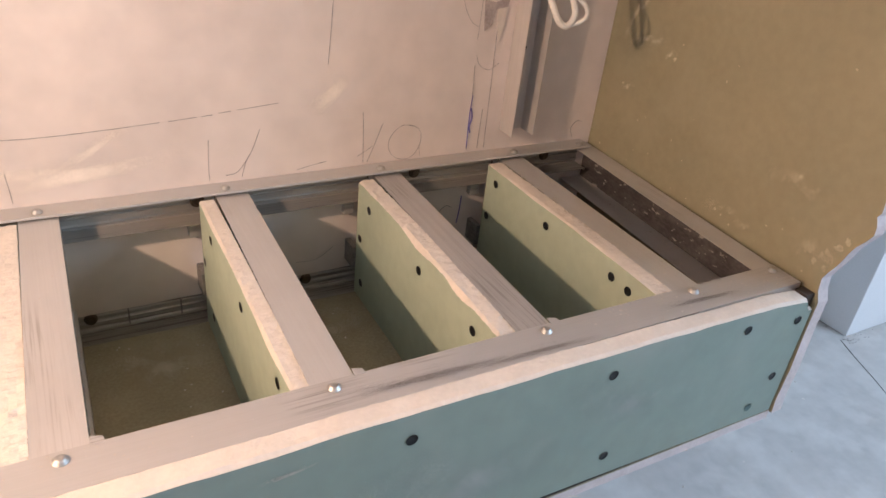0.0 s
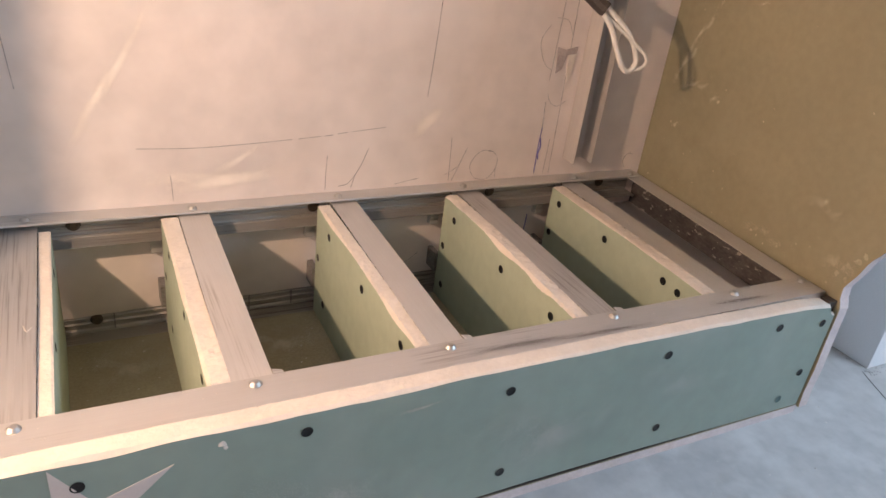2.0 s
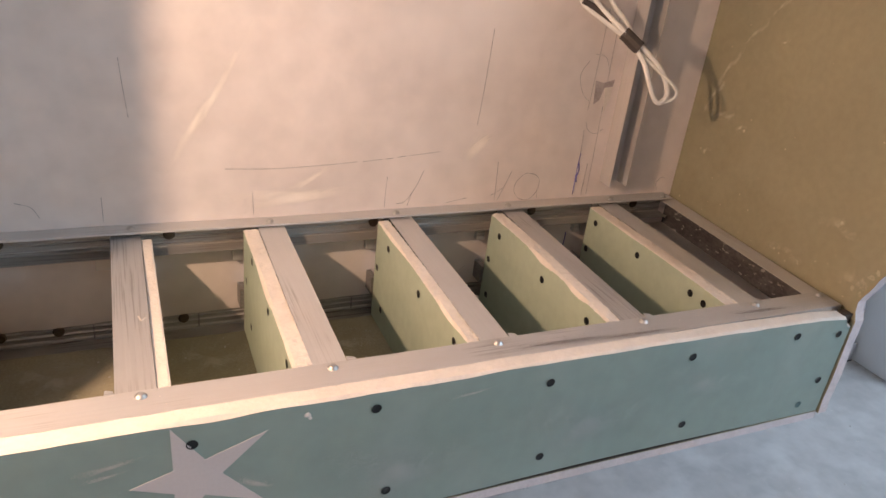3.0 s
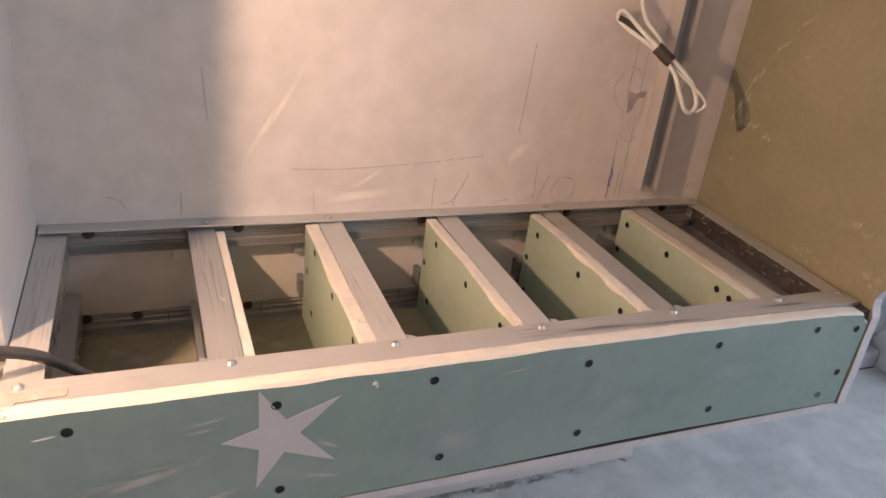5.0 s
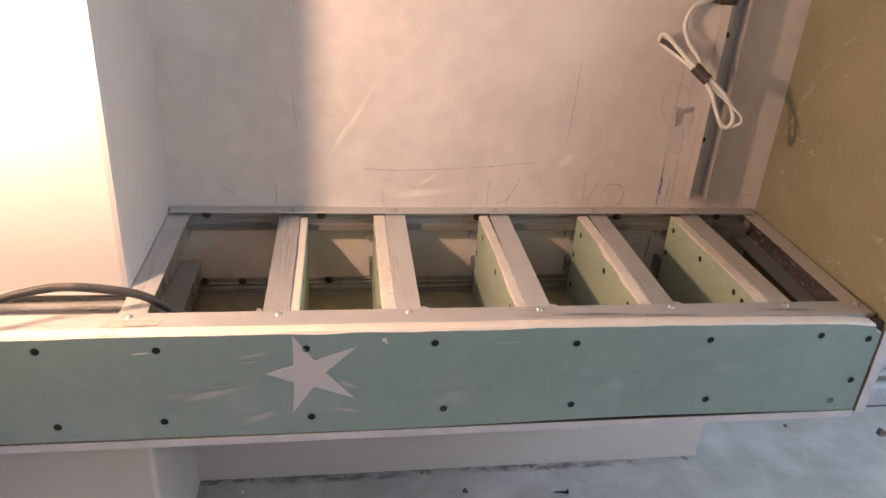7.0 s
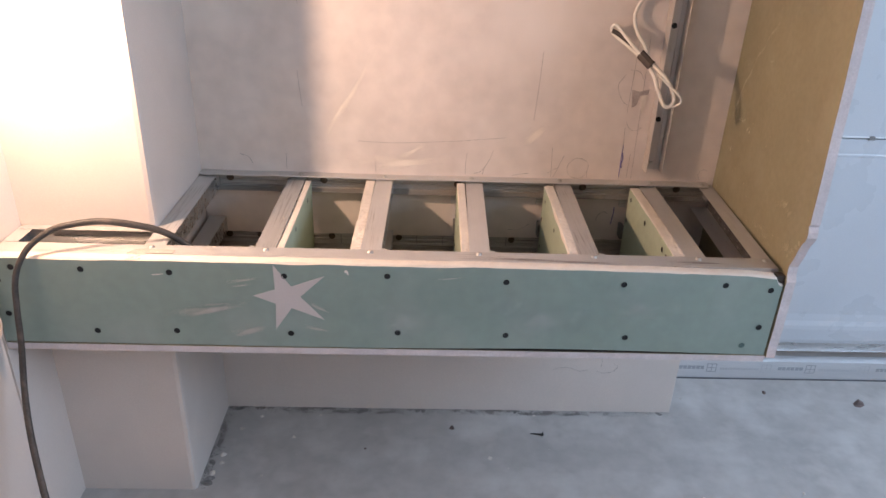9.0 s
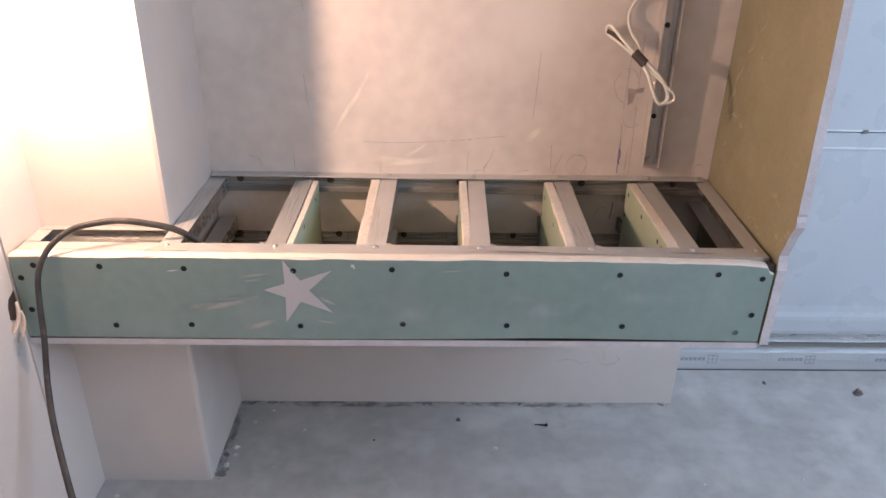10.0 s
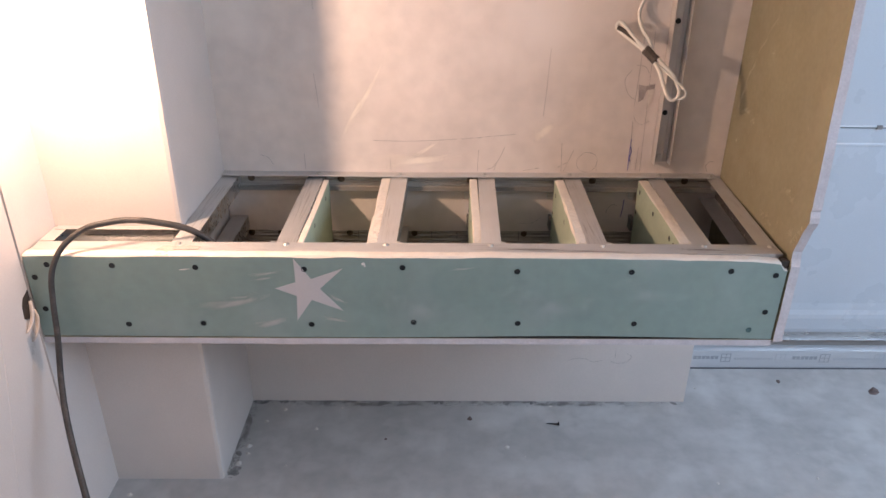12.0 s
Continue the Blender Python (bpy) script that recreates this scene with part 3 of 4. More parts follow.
# cross profiles: left edge at the back and at the front, and the side on which a board is screwed
MEMBERS = [("a", 0.181, 0.181, ""), ("b", 0.3250, 0.3235, "right"), ("c", 0.4675, 0.4625, "left"), ("d", 0.6145, 0.6070, "left"),
           ("e", 0.7605, 0.7535, "left"), ("f", 0.9030, 0.8980, "left"), ("g", 1.004, 0.9885, "")]
THICK = {"b": 0.0095, "c": 0.0150, "d": 0.0125, "e": 0.0150, "f": 0.0160}
PROFILE = 0.0270
crosses = {}
for key, xb, xf, side in MEMBERS:
    for level, zt in (("top", ZT - 0.0012), ("low", ZB + 0.0285)):
        if key == "g" and level == "low":
            continue
        dx = {("low", "a"): 0.005}.get((level, key), 0.0)
        if (level, key) == ("low", "a"):
            zt = 0.402
        if key == "b" and level == "top":
            zt -= 0.0015
        ob = channel("cross_profile" if level == "top" else "lower_cross_profile", "y", 0.021, 0.3165, 0.0, 0.0, 0.0238 if key == "g" else PROFILE, 0.0400 if key == "g" else 0.0265,
                     M_STEEL_WORN if key in "be" else M_STEEL_Y, bench, "galvanised steel cross profile" if level == "top" else "", "-" if key == "g" else "bottom", ribs=3 if key in "be" else 1)
        # the profile runs from its front end to its back end, a little askew
        for v in ob.data.vertices:
            t = (v.co.y - 0.0415) / 0.25
            v.co.x += xf + (xb - xf) * t + dx
            v.co.z += zt
            # the end profile's lower flange reaches further in than its top one
            if key == "g" and v.co.z < ZT - 0.036 and v.co.x < xf + (xb - xf) * t + 0.004:
                v.co.x -= 0.005
        # side faces take the steel whose dark reflection is put into its colour
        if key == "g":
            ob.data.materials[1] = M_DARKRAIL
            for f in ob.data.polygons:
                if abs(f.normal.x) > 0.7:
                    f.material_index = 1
        if level == "top":
            crosses[key] = ob

TEAR = {"b": 0.0006, "c": 0.0065, "d": 0.0030, "e": 0.0060, "f": 0.0008}
SLIT = {"b": 0.0004, "c": 0.0012, "d": 0.0036, "e": 0.0024, "f": 0.0008}   # opening beside the profile at the wall end
DIVIDERS = {"b": 0.2, "c": 0.6, "d": 0.5, "e": 0.55, "f": 0.3}
dividers = {}
for i, (key, xb, xf, side) in enumerate(MEMBERS):
    if not side:
        continue
    s = 1 if side == "right" else -1
    xo = (xf + xb) / 2 + (PROFILE + 0.0006 if s > 0 else -0.0002)
    bm = bmesh.new()
    tilt = (xb - xf) / 0.25 + s * SLIT[key] / 0.25
    # the sheet's outer face carries the paper that shows; its torn edge faces outwards
    o = (xo + s * THICK[key] - (xb - xf) / 0.25 * 0.168 - s * SLIT[key] / 0.25 * 0.14, 0, 0)
    board(bm, 0.0445, 0.2965, lambda a: 0.3565, lambda a: (0.4765 if key == "b" else 0.4800) + 0.0008 * math.sin(a * 21 + i), o, (tilt, 1, 0), (0, 0, 1), (-s * THICK[key], 0, 0), 20 + i, 0.0012 * DIVIDERS[key], 0.0004, 150, TEAR[key], 0.0009 if key in "cde" else 0.0005)
    dividers[key] = part("divider_board", bm, [M_LIGHTGREEN, M_GYPSUM], bench, "pale green plasterboard divider with a rough cut edge")

# screws in the front panel
for x, z in ((0.009, 0.449), (0.029, 0.468), (0.012, 0.400), (0.115, 0.467), (0.225, 0.465), (0.369, 0.463), (0.500, 0.466), (0.653, 0.461), (0.806, 0.461), (0.939, 0.463), (1.000, 0.457),
             (0.121, 0.376), (0.224, 0.378), (0.373, 0.377), (0.514, 0.381), (0.658, 0.380), (0.819, 0.380), (0.997, 0.400)):
    dark_screw(front_panel, (x, -0.0002, z), (0, -1, 0))
dark_screw(front_panel, (0.980, -0.0002, 0.371), (0, -1, 0), M_SCREW_DUSTY)["label"] = "screw head dusted with green paint"
# screws in the dividers
for key, marks in (("f", ((0.278, 0.465), (0.287, 0.425), (0.189, 0.464), (0.095, 0.466), (0.074, 0.465))), ("e", ((0.269, 0.462), (0.287, 0.423), (0.280, 0.377), (0.165, 0.460), (0.077, 0.462))),
                   ("d", ((0.255, 0.465), (0.287, 0.426), (0.161, 0.462), (0.072, 0.464), (0.264, 0.383))), ("c", ((0.239, 0.472), (0.276, 0.431), (0.152, 0.467), (0.245, 0.393), (0.069, 0.468))), ("b", ((0.25, 0.462), (0.14, 0.463)))):
    _, xb, xf, side = next(m for m in MEMBERS if m[0] == key)
    s = 1 if side == "right" else -1
    for y, z in marks:
        y = min(y, 0.287)
        x = (xf + xb) / 2 + (PROFILE + 0.0006 if s > 0 else -0.0002) + s * (THICK[key] + 0.0002) + (xb - xf) / 0.25 * (y - 0.168) + s * SLIT[key] / 0.25 * (y - 0.14)
        dark_screw(dividers[key], (x, y, z), (s, 0, 0))
# bright screws on the rails
for x in (0.193, 0.340, 0.476, 0.619, 0.772, 0.912, 1.003):
    bright_screw(front_rail, x, 0.037, ZT + 0.0003)
for x, y in ((0.344, 0.308), (0.481, 0.308), (0.624, 0.308), (0.770, 0.308), (0.922, 0.307), (1.008, 0.306)):
    bright_screw(back_rail, x, y - 0.002, back_edge(x) + 0.0006)
# wall plugs in the back rail
for x, z in ((0.226, 0.4725), (0.380, 0.4715), (0.602, 0.470), (0.8125, 0.4705), (0.972, 0.4710)):
    bm = bmesh.new()
    for r0, y0, y1 in ((0.0062, 0.3172, 0.3156), (0.0040, 0.3156, 0.3142)):
        bmesh.ops.create_cone(bm, cap_ends=True, segments=14, radius1=r0, radius2=r0 * 0.8, depth=y0 - y1, matrix=pose(x, (y0 + y1) / 2, z, 90, 0, 0))
    part("wall_plug", bm, M_BRASS, back_rail, "dark round nail plug")

# star sticker
bm = bmesh.new()
prism(bm, [(0.3555, 0.479), (0.377, 0.448), (0.420, 0.464), (0.388, 0.433), (0.418, 0.399), (0.376, 0.416), (0.354, 0.383), (0.356, 0.422), (0.328, 0.4335), (0.356, 0.443)],
      (0, -0.00035, 0), (1, 0, 0), (0, 0, 1), (0, 0.0003, 0))
part("star_sticker", bm, M_STAR, front_panel, "greyish pink five-pointed star")

# ---- wiring ----
cable = tagged(new("power_cable"), "dusty black power cable hanging over the bench frame", "cable")
bm = bmesh.new()
tube(bm, [(0.262, 0.085, 0.405), (0.25, 0.078, 0.44), (0.226, 0.070, 0.470), (0.200, 0.060, 0.4935), (0.167, 0.048, 0.508), (0.134, 0.038, 0.516), (0.104, 0.026, 0.5165), (0.080, 0.014, 0.5125), (0.056, -0.003, 0.494), (0.041, -0.014, 0.462),
          (0.036, -0.02, 0.418), (0.036, -0.03, 0.371), (0.037, -0.05, 0.312), (0.049, -0.08, 0.259), (0.079, -0.13, 0.183), (0.12, -0.19, 0.09), (0.16, -0.26, 0.010), (0.20, -0.40, 0.0042), (0.22, -0.65, 0.0042)], lambda t: 0.0042 + 0.0004 * math.sin(t * 9), 10, 7)
part("sheath", bm, M_CABLE, cable, smooth=True)

cord = tagged(new("cord_bundle"), "white twin cord folded and tied with dark tape", "cord")
bm = bmesh.new()
tube(bm, [(0.893, 0.312, 0.782), (0.880, 0.310, 0.781), (0.864, 0.311, 0.772), (0.856, 0.310, 0.750), (0.861, 0.300, 0.728), (0.870, 0.284, 0.712), (0.873, 0.268, 0.697), (0.862, 0.268, 0.702), (0.845, 0.288, 0.719), (0.830, 0.303, 0.736), (0.8235, 0.307, 0.733), (0.827, 0.306, 0.724),
          (0.845, 0.289, 0.711), (0.865, 0.267, 0.695), (0.880, 0.252, 0.676), (0.888, 0.244, 0.655), (0.897, 0.238, 0.636), (0.906, 0.236, 0.633), (0.912, 0.237, 0.644), (0.903, 0.243, 0.666), (0.886, 0.254, 0.684), (0.870, 0.264, 0.698)], 0.0029, 8, 6)
part("strand", bm, M_CORD, cord, smooth=True)
bm = bmesh.new()
tube(bm, [(0.866, 0.272, 0.692), (0.882, 0.256, 0.680), (0.903, 0.241, 0.663), (0.918, 0.232, 0.650), (0.921, 0.232, 0.641), (0.915, 0.234, 0.635), (0.909, 0.2365, 0.6335)], 0.0019, 8, 6)
part("strand", bm, M_CORD, cord, smooth=True)
bm = bmesh.new()
tube(bm, [(0.862, 0.272, 0.7015), (0.866, 0.268, 0.698), (0.873, 0.261, 0.691), (0.877, 0.257, 0.688)], 0.0076, 10, 2, 0.8)
part("tape_band", bm, M_TAPE_AND_SHADE, cord, "dark brown tape band")
bm = bmesh.new()
tube(bm, [(0.824, 0.3055, 0.7285), (0.834, 0.299, 0.7235), (0.852, 0.281, 0.7115)], 0.0036, 8, 3, 0.6)
part("tape_end", bm, M_TAPE_AND_SHADE, cord)

wall_box = tagged(new("junction_box"), "small dark cable box on the wall profile", "junction box")
bm = bmesh.new()
box(bm, 0.889, 0.915, 0.294, 0.3185, 0.777, 0.812, 0.003)
part("housing", bm, M_TAPE_AND_SHADE, wall_box)

post = tagged(new("wall_profile"), "galvanised steel profile upright against the back wall", "metal profile")
bm = bmesh.new()
outer = [(0.9085, 0.2925), (0.9085, 0.3155), (0.9355, 0.3155), (0.9355, 0.2925)]
inner = [(0.9348, 0.2925), (0.9348, 0.3146), (0.929, 0.3146), (0.927, 0.3138), (0.917, 0.3138), (0.915, 0.3146), (0.9092, 0.3146), (0.9092, 0.2925)]
prism(bm, outer + inner, (0, 0.003, 0.506), (1, 0, 0), (0, 1, 0), (0, 0, 2.0))
part("rail", bm, M_RAIL, post)
for z, mt in ((0.516, M_BRIGHT), (0.591, M_SCREW), (0.737, M_SCREW), (0.88, M_SCREW)):
    bm = bmesh.new()
    bmesh.ops.create_cone(bm, cap_ends=True, segments=14, radius1=0.0045, radius2=0.0036, depth=0.003, matrix=pose(0.9205, 0.3155, z, 90, 0, 0))
    part("screw", bm, mt, post)

# ---- pencil marks ----
def stroke(pts, mat=M_PENCIL, r=0.00032):
    bm = bmesh.new()
    wall, y = (wall_plinth, YB - 0.0052) if pts[0][1] < 0.34 else (wall_back, YB - 0.0002)
    tube(bm, [(x, y, z) for x, z in pts], r, 5, 5)
    return part("pencil_mark" if mat is M_PENCIL else "pen_mark", bm, mat, wall, "thin pencil line" if mat is M_PENCIL else "blue pen line")


for pts in (((0.720, 0.583), (0.722, 0.611), (0.724, 0.649), (0.7255, 0.692)), ((0.345, 0.651), (0.347, 0.626), (0.350, 0.595)), ((0.348, 0.86), (0.35, 0.80), (0.3505, 0.75)),
            ((0.437, 0.5400), (0.488, 0.5385), (0.540, 0.5405), (0.578, 0.5430)), ((0.585, 0.5432), (0.607, 0.545)), ((0.611, 0.5452), (0.620, 0.546)), ((0.625, 0.547), (0.635, 0.548)), ((0.640, 0.5485), (0.676, 0.552)),
            ((0.4645, 0.512), (0.4655, 0.499), (0.466, 0.487)), ((0.320, 0.515), (0.320, 0.489)),
            ((0.615, 0.524), (0.614, 0.504), (0.614, 0.487)), ((0.659, 0.530), (0.652, 0.512), (0.646, 0.501), (0.642, 0.487)), ((0.628, 0.490), (0.638, 0.492), (0.647, 0.503)), ((0.692, 0.4875), (0.707, 0.4905), (0.720, 0.4925)),
            ((0.755, 0.537), (0.756, 0.516), (0.757, 0.487)), ((0.776, 0.525), (0.766, 0.499), (0.761, 0.487)), ((0.751, 0.494), (0.760, 0.499), (0.766, 0.503)),
            ((0.808, 0.519), (0.796, 0.5205), (0.785, 0.511), (0.783, 0.499), (0.791, 0.488), (0.806, 0.486), (0.816, 0.497), (0.817, 0.511), (0.809, 0.519), (0.798, 0.521)), ((0.816, 0.499), (0.8175, 0.487)),
            ((0.872, 0.72), (0.8705, 0.65), (0.869, 0.60)), ((0.8695, 0.575), (0.871, 0.543), (0.8705, 0.507), (0.871, 0.488)), ((0.888, 0.72), (0.890, 0.605), (0.891, 0.560), (0.892, 0.488)), ((0.884, 0.488), (0.885, 0.53)),
            ((0.858, 0.660), (0.849, 0.645), (0.852, 0.630), (0.860, 0.617), (0.868, 0.612)), ((0.865, 0.668), (0.880, 0.665), (0.889, 0.650)), ((0.870, 0.585), (0.875, 0.575), (0.886, 0.570), (0.897, 0.576)),
            ((1.008, 0.488), (1.004, 0.498), (1.010, 0.506), (1.018, 0.505))):
    stroke(pts)
for pts in (((0.892, 0.128), (0.8925, 0.117), (0.892, 0.106)), ((0.800, 0.098), (0.815, 0.104), (0.835, 0.103), (0.850, 0.096), (0.868, 0.100)), ((0.885, 0.098), (0.896, 0.093), (0.915, 0.096), (0.924, 0.108), (0.915, 0.116)),
            ((0.246, 0.513), (0.259, 0.508), (0.265, 0.497))):
    stroke(pts, M_PENCIL, 0.00032)
stroke(((0.8715, 0.545), (0.8705, 0.525), (0.8710, 0.490)), M_BLUEPEN, 0.0006)
stroke(((0.8715, 0.532), (0.8735, 0.522), (0.8715, 0.513), (0.8730, 0.506)), M_BLUEPEN, 0.0009)

# ---- wear, dust and crumbs ----
def film(parent, start, end, width, normal, mat, label, name="dust_film"):
    """A thin film along the line from start to end on a surface with that normal."""
    a, b, n = Vector(start), Vector(end), Vector(normal).normalized()
    u = (b - a).normalized()
    v = n.cross(u).normalized()
    w = u.cross(v)
    bm = bmesh.new()
    h = (b - a).length / 2
    # a shallow dome, so that the film has a body
    rows = [[bm.verts.new((h * i / 4, width / 2 * j / 2, 0.0001 * (1 - (i / 4) ** 2) * (1 - (j / 2) ** 2))) for i in range(-4, 5)] for j in range(-2, 3)]
    for j in range(4):
        for i in range(8):
            bm.faces.new((rows[j][i], rows[j][i + 1], rows[j + 1][i + 1], rows[j + 1][i]))
    ob = part(name, bm, mat, parent, label)
    c = (a + b) / 2 + n * 0.00015
    ob.matrix_world = Matrix(((u.x, v.x, w.x, c.x), (u.y, v.y, w.y, c.y), (u.z, v.z, w.z, c.z), (0, 0, 0, 1)))
    return ob


for x0, z0, x1, z1, w in ((0.208, 0.398, 0.330, 0.428, 0.020), (0.225, 0.401, 0.290, 0.413, 0.006), (0.250, 0.416, 0.310, 0.424, 0.005), (0.288, 0.451, 0.346, 0.463, 0.008), (0.296, 0.446, 0.330, 0.452, 0.006),
                          (0.384, 0.390, 0.430, 0.382, 0.009), (0.395, 0.426, 0.428, 0.411, 0.010), (0.290, 0.372, 0.345, 0.392, 0.020), (0.556, 0.462, 0.604, 0.468, 0.005)):
    film(front_panel, (x0, 0, z0), (x1, 0, z1), w, (0, -1, 0), M_SMEARFILM, "pale plaster smear", "smear")
for x0, z0, x1, z1, w in ((0.60, 0.405, 0.80, 0.430, 0.085), (0.44, 0.400, 0.60, 0.420, 0.080), (0.74, 0.440, 0.92, 0.430, 0.055)):
    film(front_panel, (x0, 0, z0), (x1, 0, z1), w, (0, -1, 0), M_PANELDUST, "thin cloud of pale dust")
bm = bmesh.new()
for x, z, r, k in ((0.448, 0.471, 0.0034, 3), (0.4495, 0.468, 0.002, 4)):
    flake(bm, x, -0.0002, z, r, k, (1, 0, 0), (0, 0, 1), (0, -0.3, 0))
part("plaster_spot", bm, M_LUMP, front_panel, "pale plaster spot")
bm = bmesh.new()
prism(bm, [(0.203, 0.4606), (0.210, 0.4609), (0.2172, 0.4622), (0.2165, 0.4630), (0.208, 0.4622), (0.2025, 0.4615)], (0, -0.0003, 0), (1, 0, 0), (0, 0, 1), (0, 0.0003, 0))
part("paper_nick", bm, M_LUMP, front_panel, "short pale nick in the paper")

# broken top corner of the panel by the olive board
# dark box that paints the shade inside the hollow
boxed("corner_hollow", (1.0065, 1.0165, 0.0040, 0.0150, 0.462, 0.4765), M_TAPE_AND_SHADE, front_panel)
# tapes of spilled filler on the front rail by the pillar
bm = bmesh.new()
prism(bm, [(0.172, 0.001), (0.190, 0.0015), (0.193, 0.018), (0.225, 0.020), (0.226, 0.028), (0.212, 0.031), (0.176, 0.030), (0.168, 0.019)], (0, 0, ZT + 0.0006), (1, 0, 0), (0, 1, 0), (0, 0, 0.0004))
part("filler_patch", bm, M_DUST_FILL, front_rail, "thin grey filler patch")

# dust and crumbs lying on the rails
for seed, (x0, x1, y0, y1, z, count, big) in enumerate(((0.80, 1.01, 0.020, 0.044, ZT + 0.0004, 90, 0.0011), (0.90, 0.93, 0.06, 0.29, ZT - 0.0008, 60, 0.0013), (0.992, 1.012, 0.05, 0.29, ZT - 0.0008, 50, 0.0011),
                                                         (0.992, 1.008, 0.06, 0.29, ZT - 0.0400, 70, 0.0018), (0.02, 0.17, 0.021, 0.045, ZT + 0.0004, 30, 0.0012), (0.33, 0.78, 0.020, 0.044, ZT + 0.0004, 40, 0.0008))):
    rng = random.Random(100 + seed)
    bm = bmesh.new()
    for k in range(count):
        y = rng.uniform(y0, y1)
        skew = 0.06 * (y - 0.05) if x1 > 0.92 and y1 > 0.2 else 0.0
        flake(bm, rng.uniform(x0, x1) + skew, y, z, big * rng.uniform(0.25, 1.0) ** 1.5, 500 + k, n=6)
    part("crumbs", bm, M_LUMP, bench, "pale plaster crumbs")["kind"] = "stuff"
for seed, (x0, x1) in enumerate(((0.21, 0.33), (0.37, 0.45), (0.50, 0.59), (0.64, 0.73), (0.79, 0.88))):
    rng = random.Random(150 + seed)
    bm = bmesh.new()
    for k in range(26):
        flake(bm, rng.uniform(x0, x1), 0.06 + 0.225 * rng.random() ** 0.5, ZI + 0.0003, 0.0016 * rng.uniform(0.3, 1.0) ** 2, 900 + k, n=6)
    part("crumbs", bm, M_LUMP, bench, "pale plaster crumbs")["kind"] = "stuff"

for x0, x1, y, w in ((0.61, 0.74, 0.029, 0.015), (0.68, 0.82, 0.024, 0.011), (0.86, 0.96, 0.030, 0.012)):
    film(front_rail, (x0, y, ZT + 0.0004), (x1, y - 0.003, ZT + 0.0004), w, (0, 0, 1), M_SCUFFFILM, "dark scuffs on the steel", "scuff")
for x0, x1 in ((0.21, 0.32), (0.365, 0.455), (0.50, 0.60), (0.645, 0.745), (0.79, 0.885)):
    film(bench, (x0, 0.247, ZI), (x1, 0.255, ZI), 0.078, (0, 0, 1), M_BOTTOMDUST, "dry dust on the bottom board")
    film(bench, (x0 + 0.01, 0.110, ZI), (x1, 0.150, ZI), 0.070, (0, 0, 1), M_BOTTOMDUST, "dry dust on the bottom board")
bm = bmesh.new()
tube(bm, [(0.3435, 0.149, ZT - 0.0024), (0.3455, 0.141, ZT - 0.0024), (0.3485, 0.146, ZT - 0.0024)], 0.0007, 5, 3)
part("scratch", bm, M_LUMP, crosses["b"], "short white scratch")
for pts, mt, r in ((((0.8710, 0.436), (0.8705, 0.422), (0.8685, 0.404)), M_BLUEPEN, 0.0008), (((0.842, 0.410), (0.844, 0.419), (0.853, 0.427), (0.860, 0.424)), M_PENCIL, 0.0004), (((0.690, 0.390), (0.711, 0.390), (0.728, 0.401)), M_PENCIL, 0.0004)):
    bm = bmesh.new()
    tube(bm, [(x, 0.3164, z) for x, z in pts], r, 5, 5)
    part("pen_mark", bm, mt, bench, "hand-drawn mark on the lining")

# steel tabs beside the dividers at the wall
boxed("tab", (0.309, 0.3235, 0.309, 0.3185, 0.440, 0.4565), M_STEEL_LIP, bench, 0.0006)
for key in "cdef":
    _, xb, xf, side = next(m for m in MEMBERS if m[0] == key)
    x = xb - THICK[key]
    boxed("tab", (x - 0.010, x, 0.309, 0.3185, 0.439, 0.4555), M_STEEL_X, bench, 0.0006)
    boxed("tab", (x - 0.005, x + 0.001, 0.296, 0.3185, ZB + 0.031, 0.408), M_DULLSTEEL, bench, 0.0006)

# scrapes on the olive board
for y0, z0, y1, z1, w in ((0.196, 0.770, 0.236, 0.725, 0.007), (0.225, 0.735, 0.262, 0.690, 0.009), (0.252, 0.706, 0.288, 0.628, 0.013), (0.268, 0.665, 0.297, 0.596, 0.016), (0.232, 0.622, 0.290, 0.596, 0.016),
                          (0.216, 0.612, 0.234, 0.596, 0.010), (0.264, 0.566, 0.282, 0.552, 0.008), (0.188, 0.716, 0.206, 0.706, 0.006), (0.060, 0.500, 0.150, 0.492, 0.020), (0.000, 0.520, 0.040, 0.490, 0.034), (0.02, 0.56, 0.09, 0.54, 0.03)):
    film(wall_right, (1.0172 + 0.045 * y0, y0, z0), (1.0172 + 0.045 * y1, y1, z1), w, (-1, 0.045, 0), M_SCRAPEFILM if z0 > 0.54 and y0 > 0.1 else M_SCRAPEFAINT, "whitish scrape", "scrape")
# pale streaks on the back wall
for x0, z0, x1, z1, w in ((0.374, 0.522, 0.475, 0.705, 0.014), (0.392, 0.560, 0.425, 0.620, 0.010), (0.490, 0.502, 0.560, 0.550, 0.012), (0.42, 0.50, 0.60, 0.52, 0.030), (0.70, 0.54, 0.74, 0.58, 0.03)):
    film(wall_back, (x0, YB, z0), (x1, YB, z1), w, (0, -1, 0), M_PALEFILM, "faint pale streak", "pale_streak")
bm = bmesh.new()
rng = random.Random(77)
for y, z, r in ((0.219, 0.603, 0.0036), (0.274, 0.558, 0.0034), (0.213, 0.618, 0.002), (0.282, 0.56, 0.002), (0.053, 0.557, 0.003), (0.222, 0.506, 0.002), (0.123, 0.493, 0.0025), (0.115, 0.491, 0.002), (0.087, 0.492, 0.0022), (0.067, 0.505, 0.0015)):
    flake(bm, 1.0172 + 0.045 * y - 0.0002, y, z, r * 0.65, int(y * 999), (0, 1, 0), (0, 0, 1), (-0.25, 0, 0), 1.3)
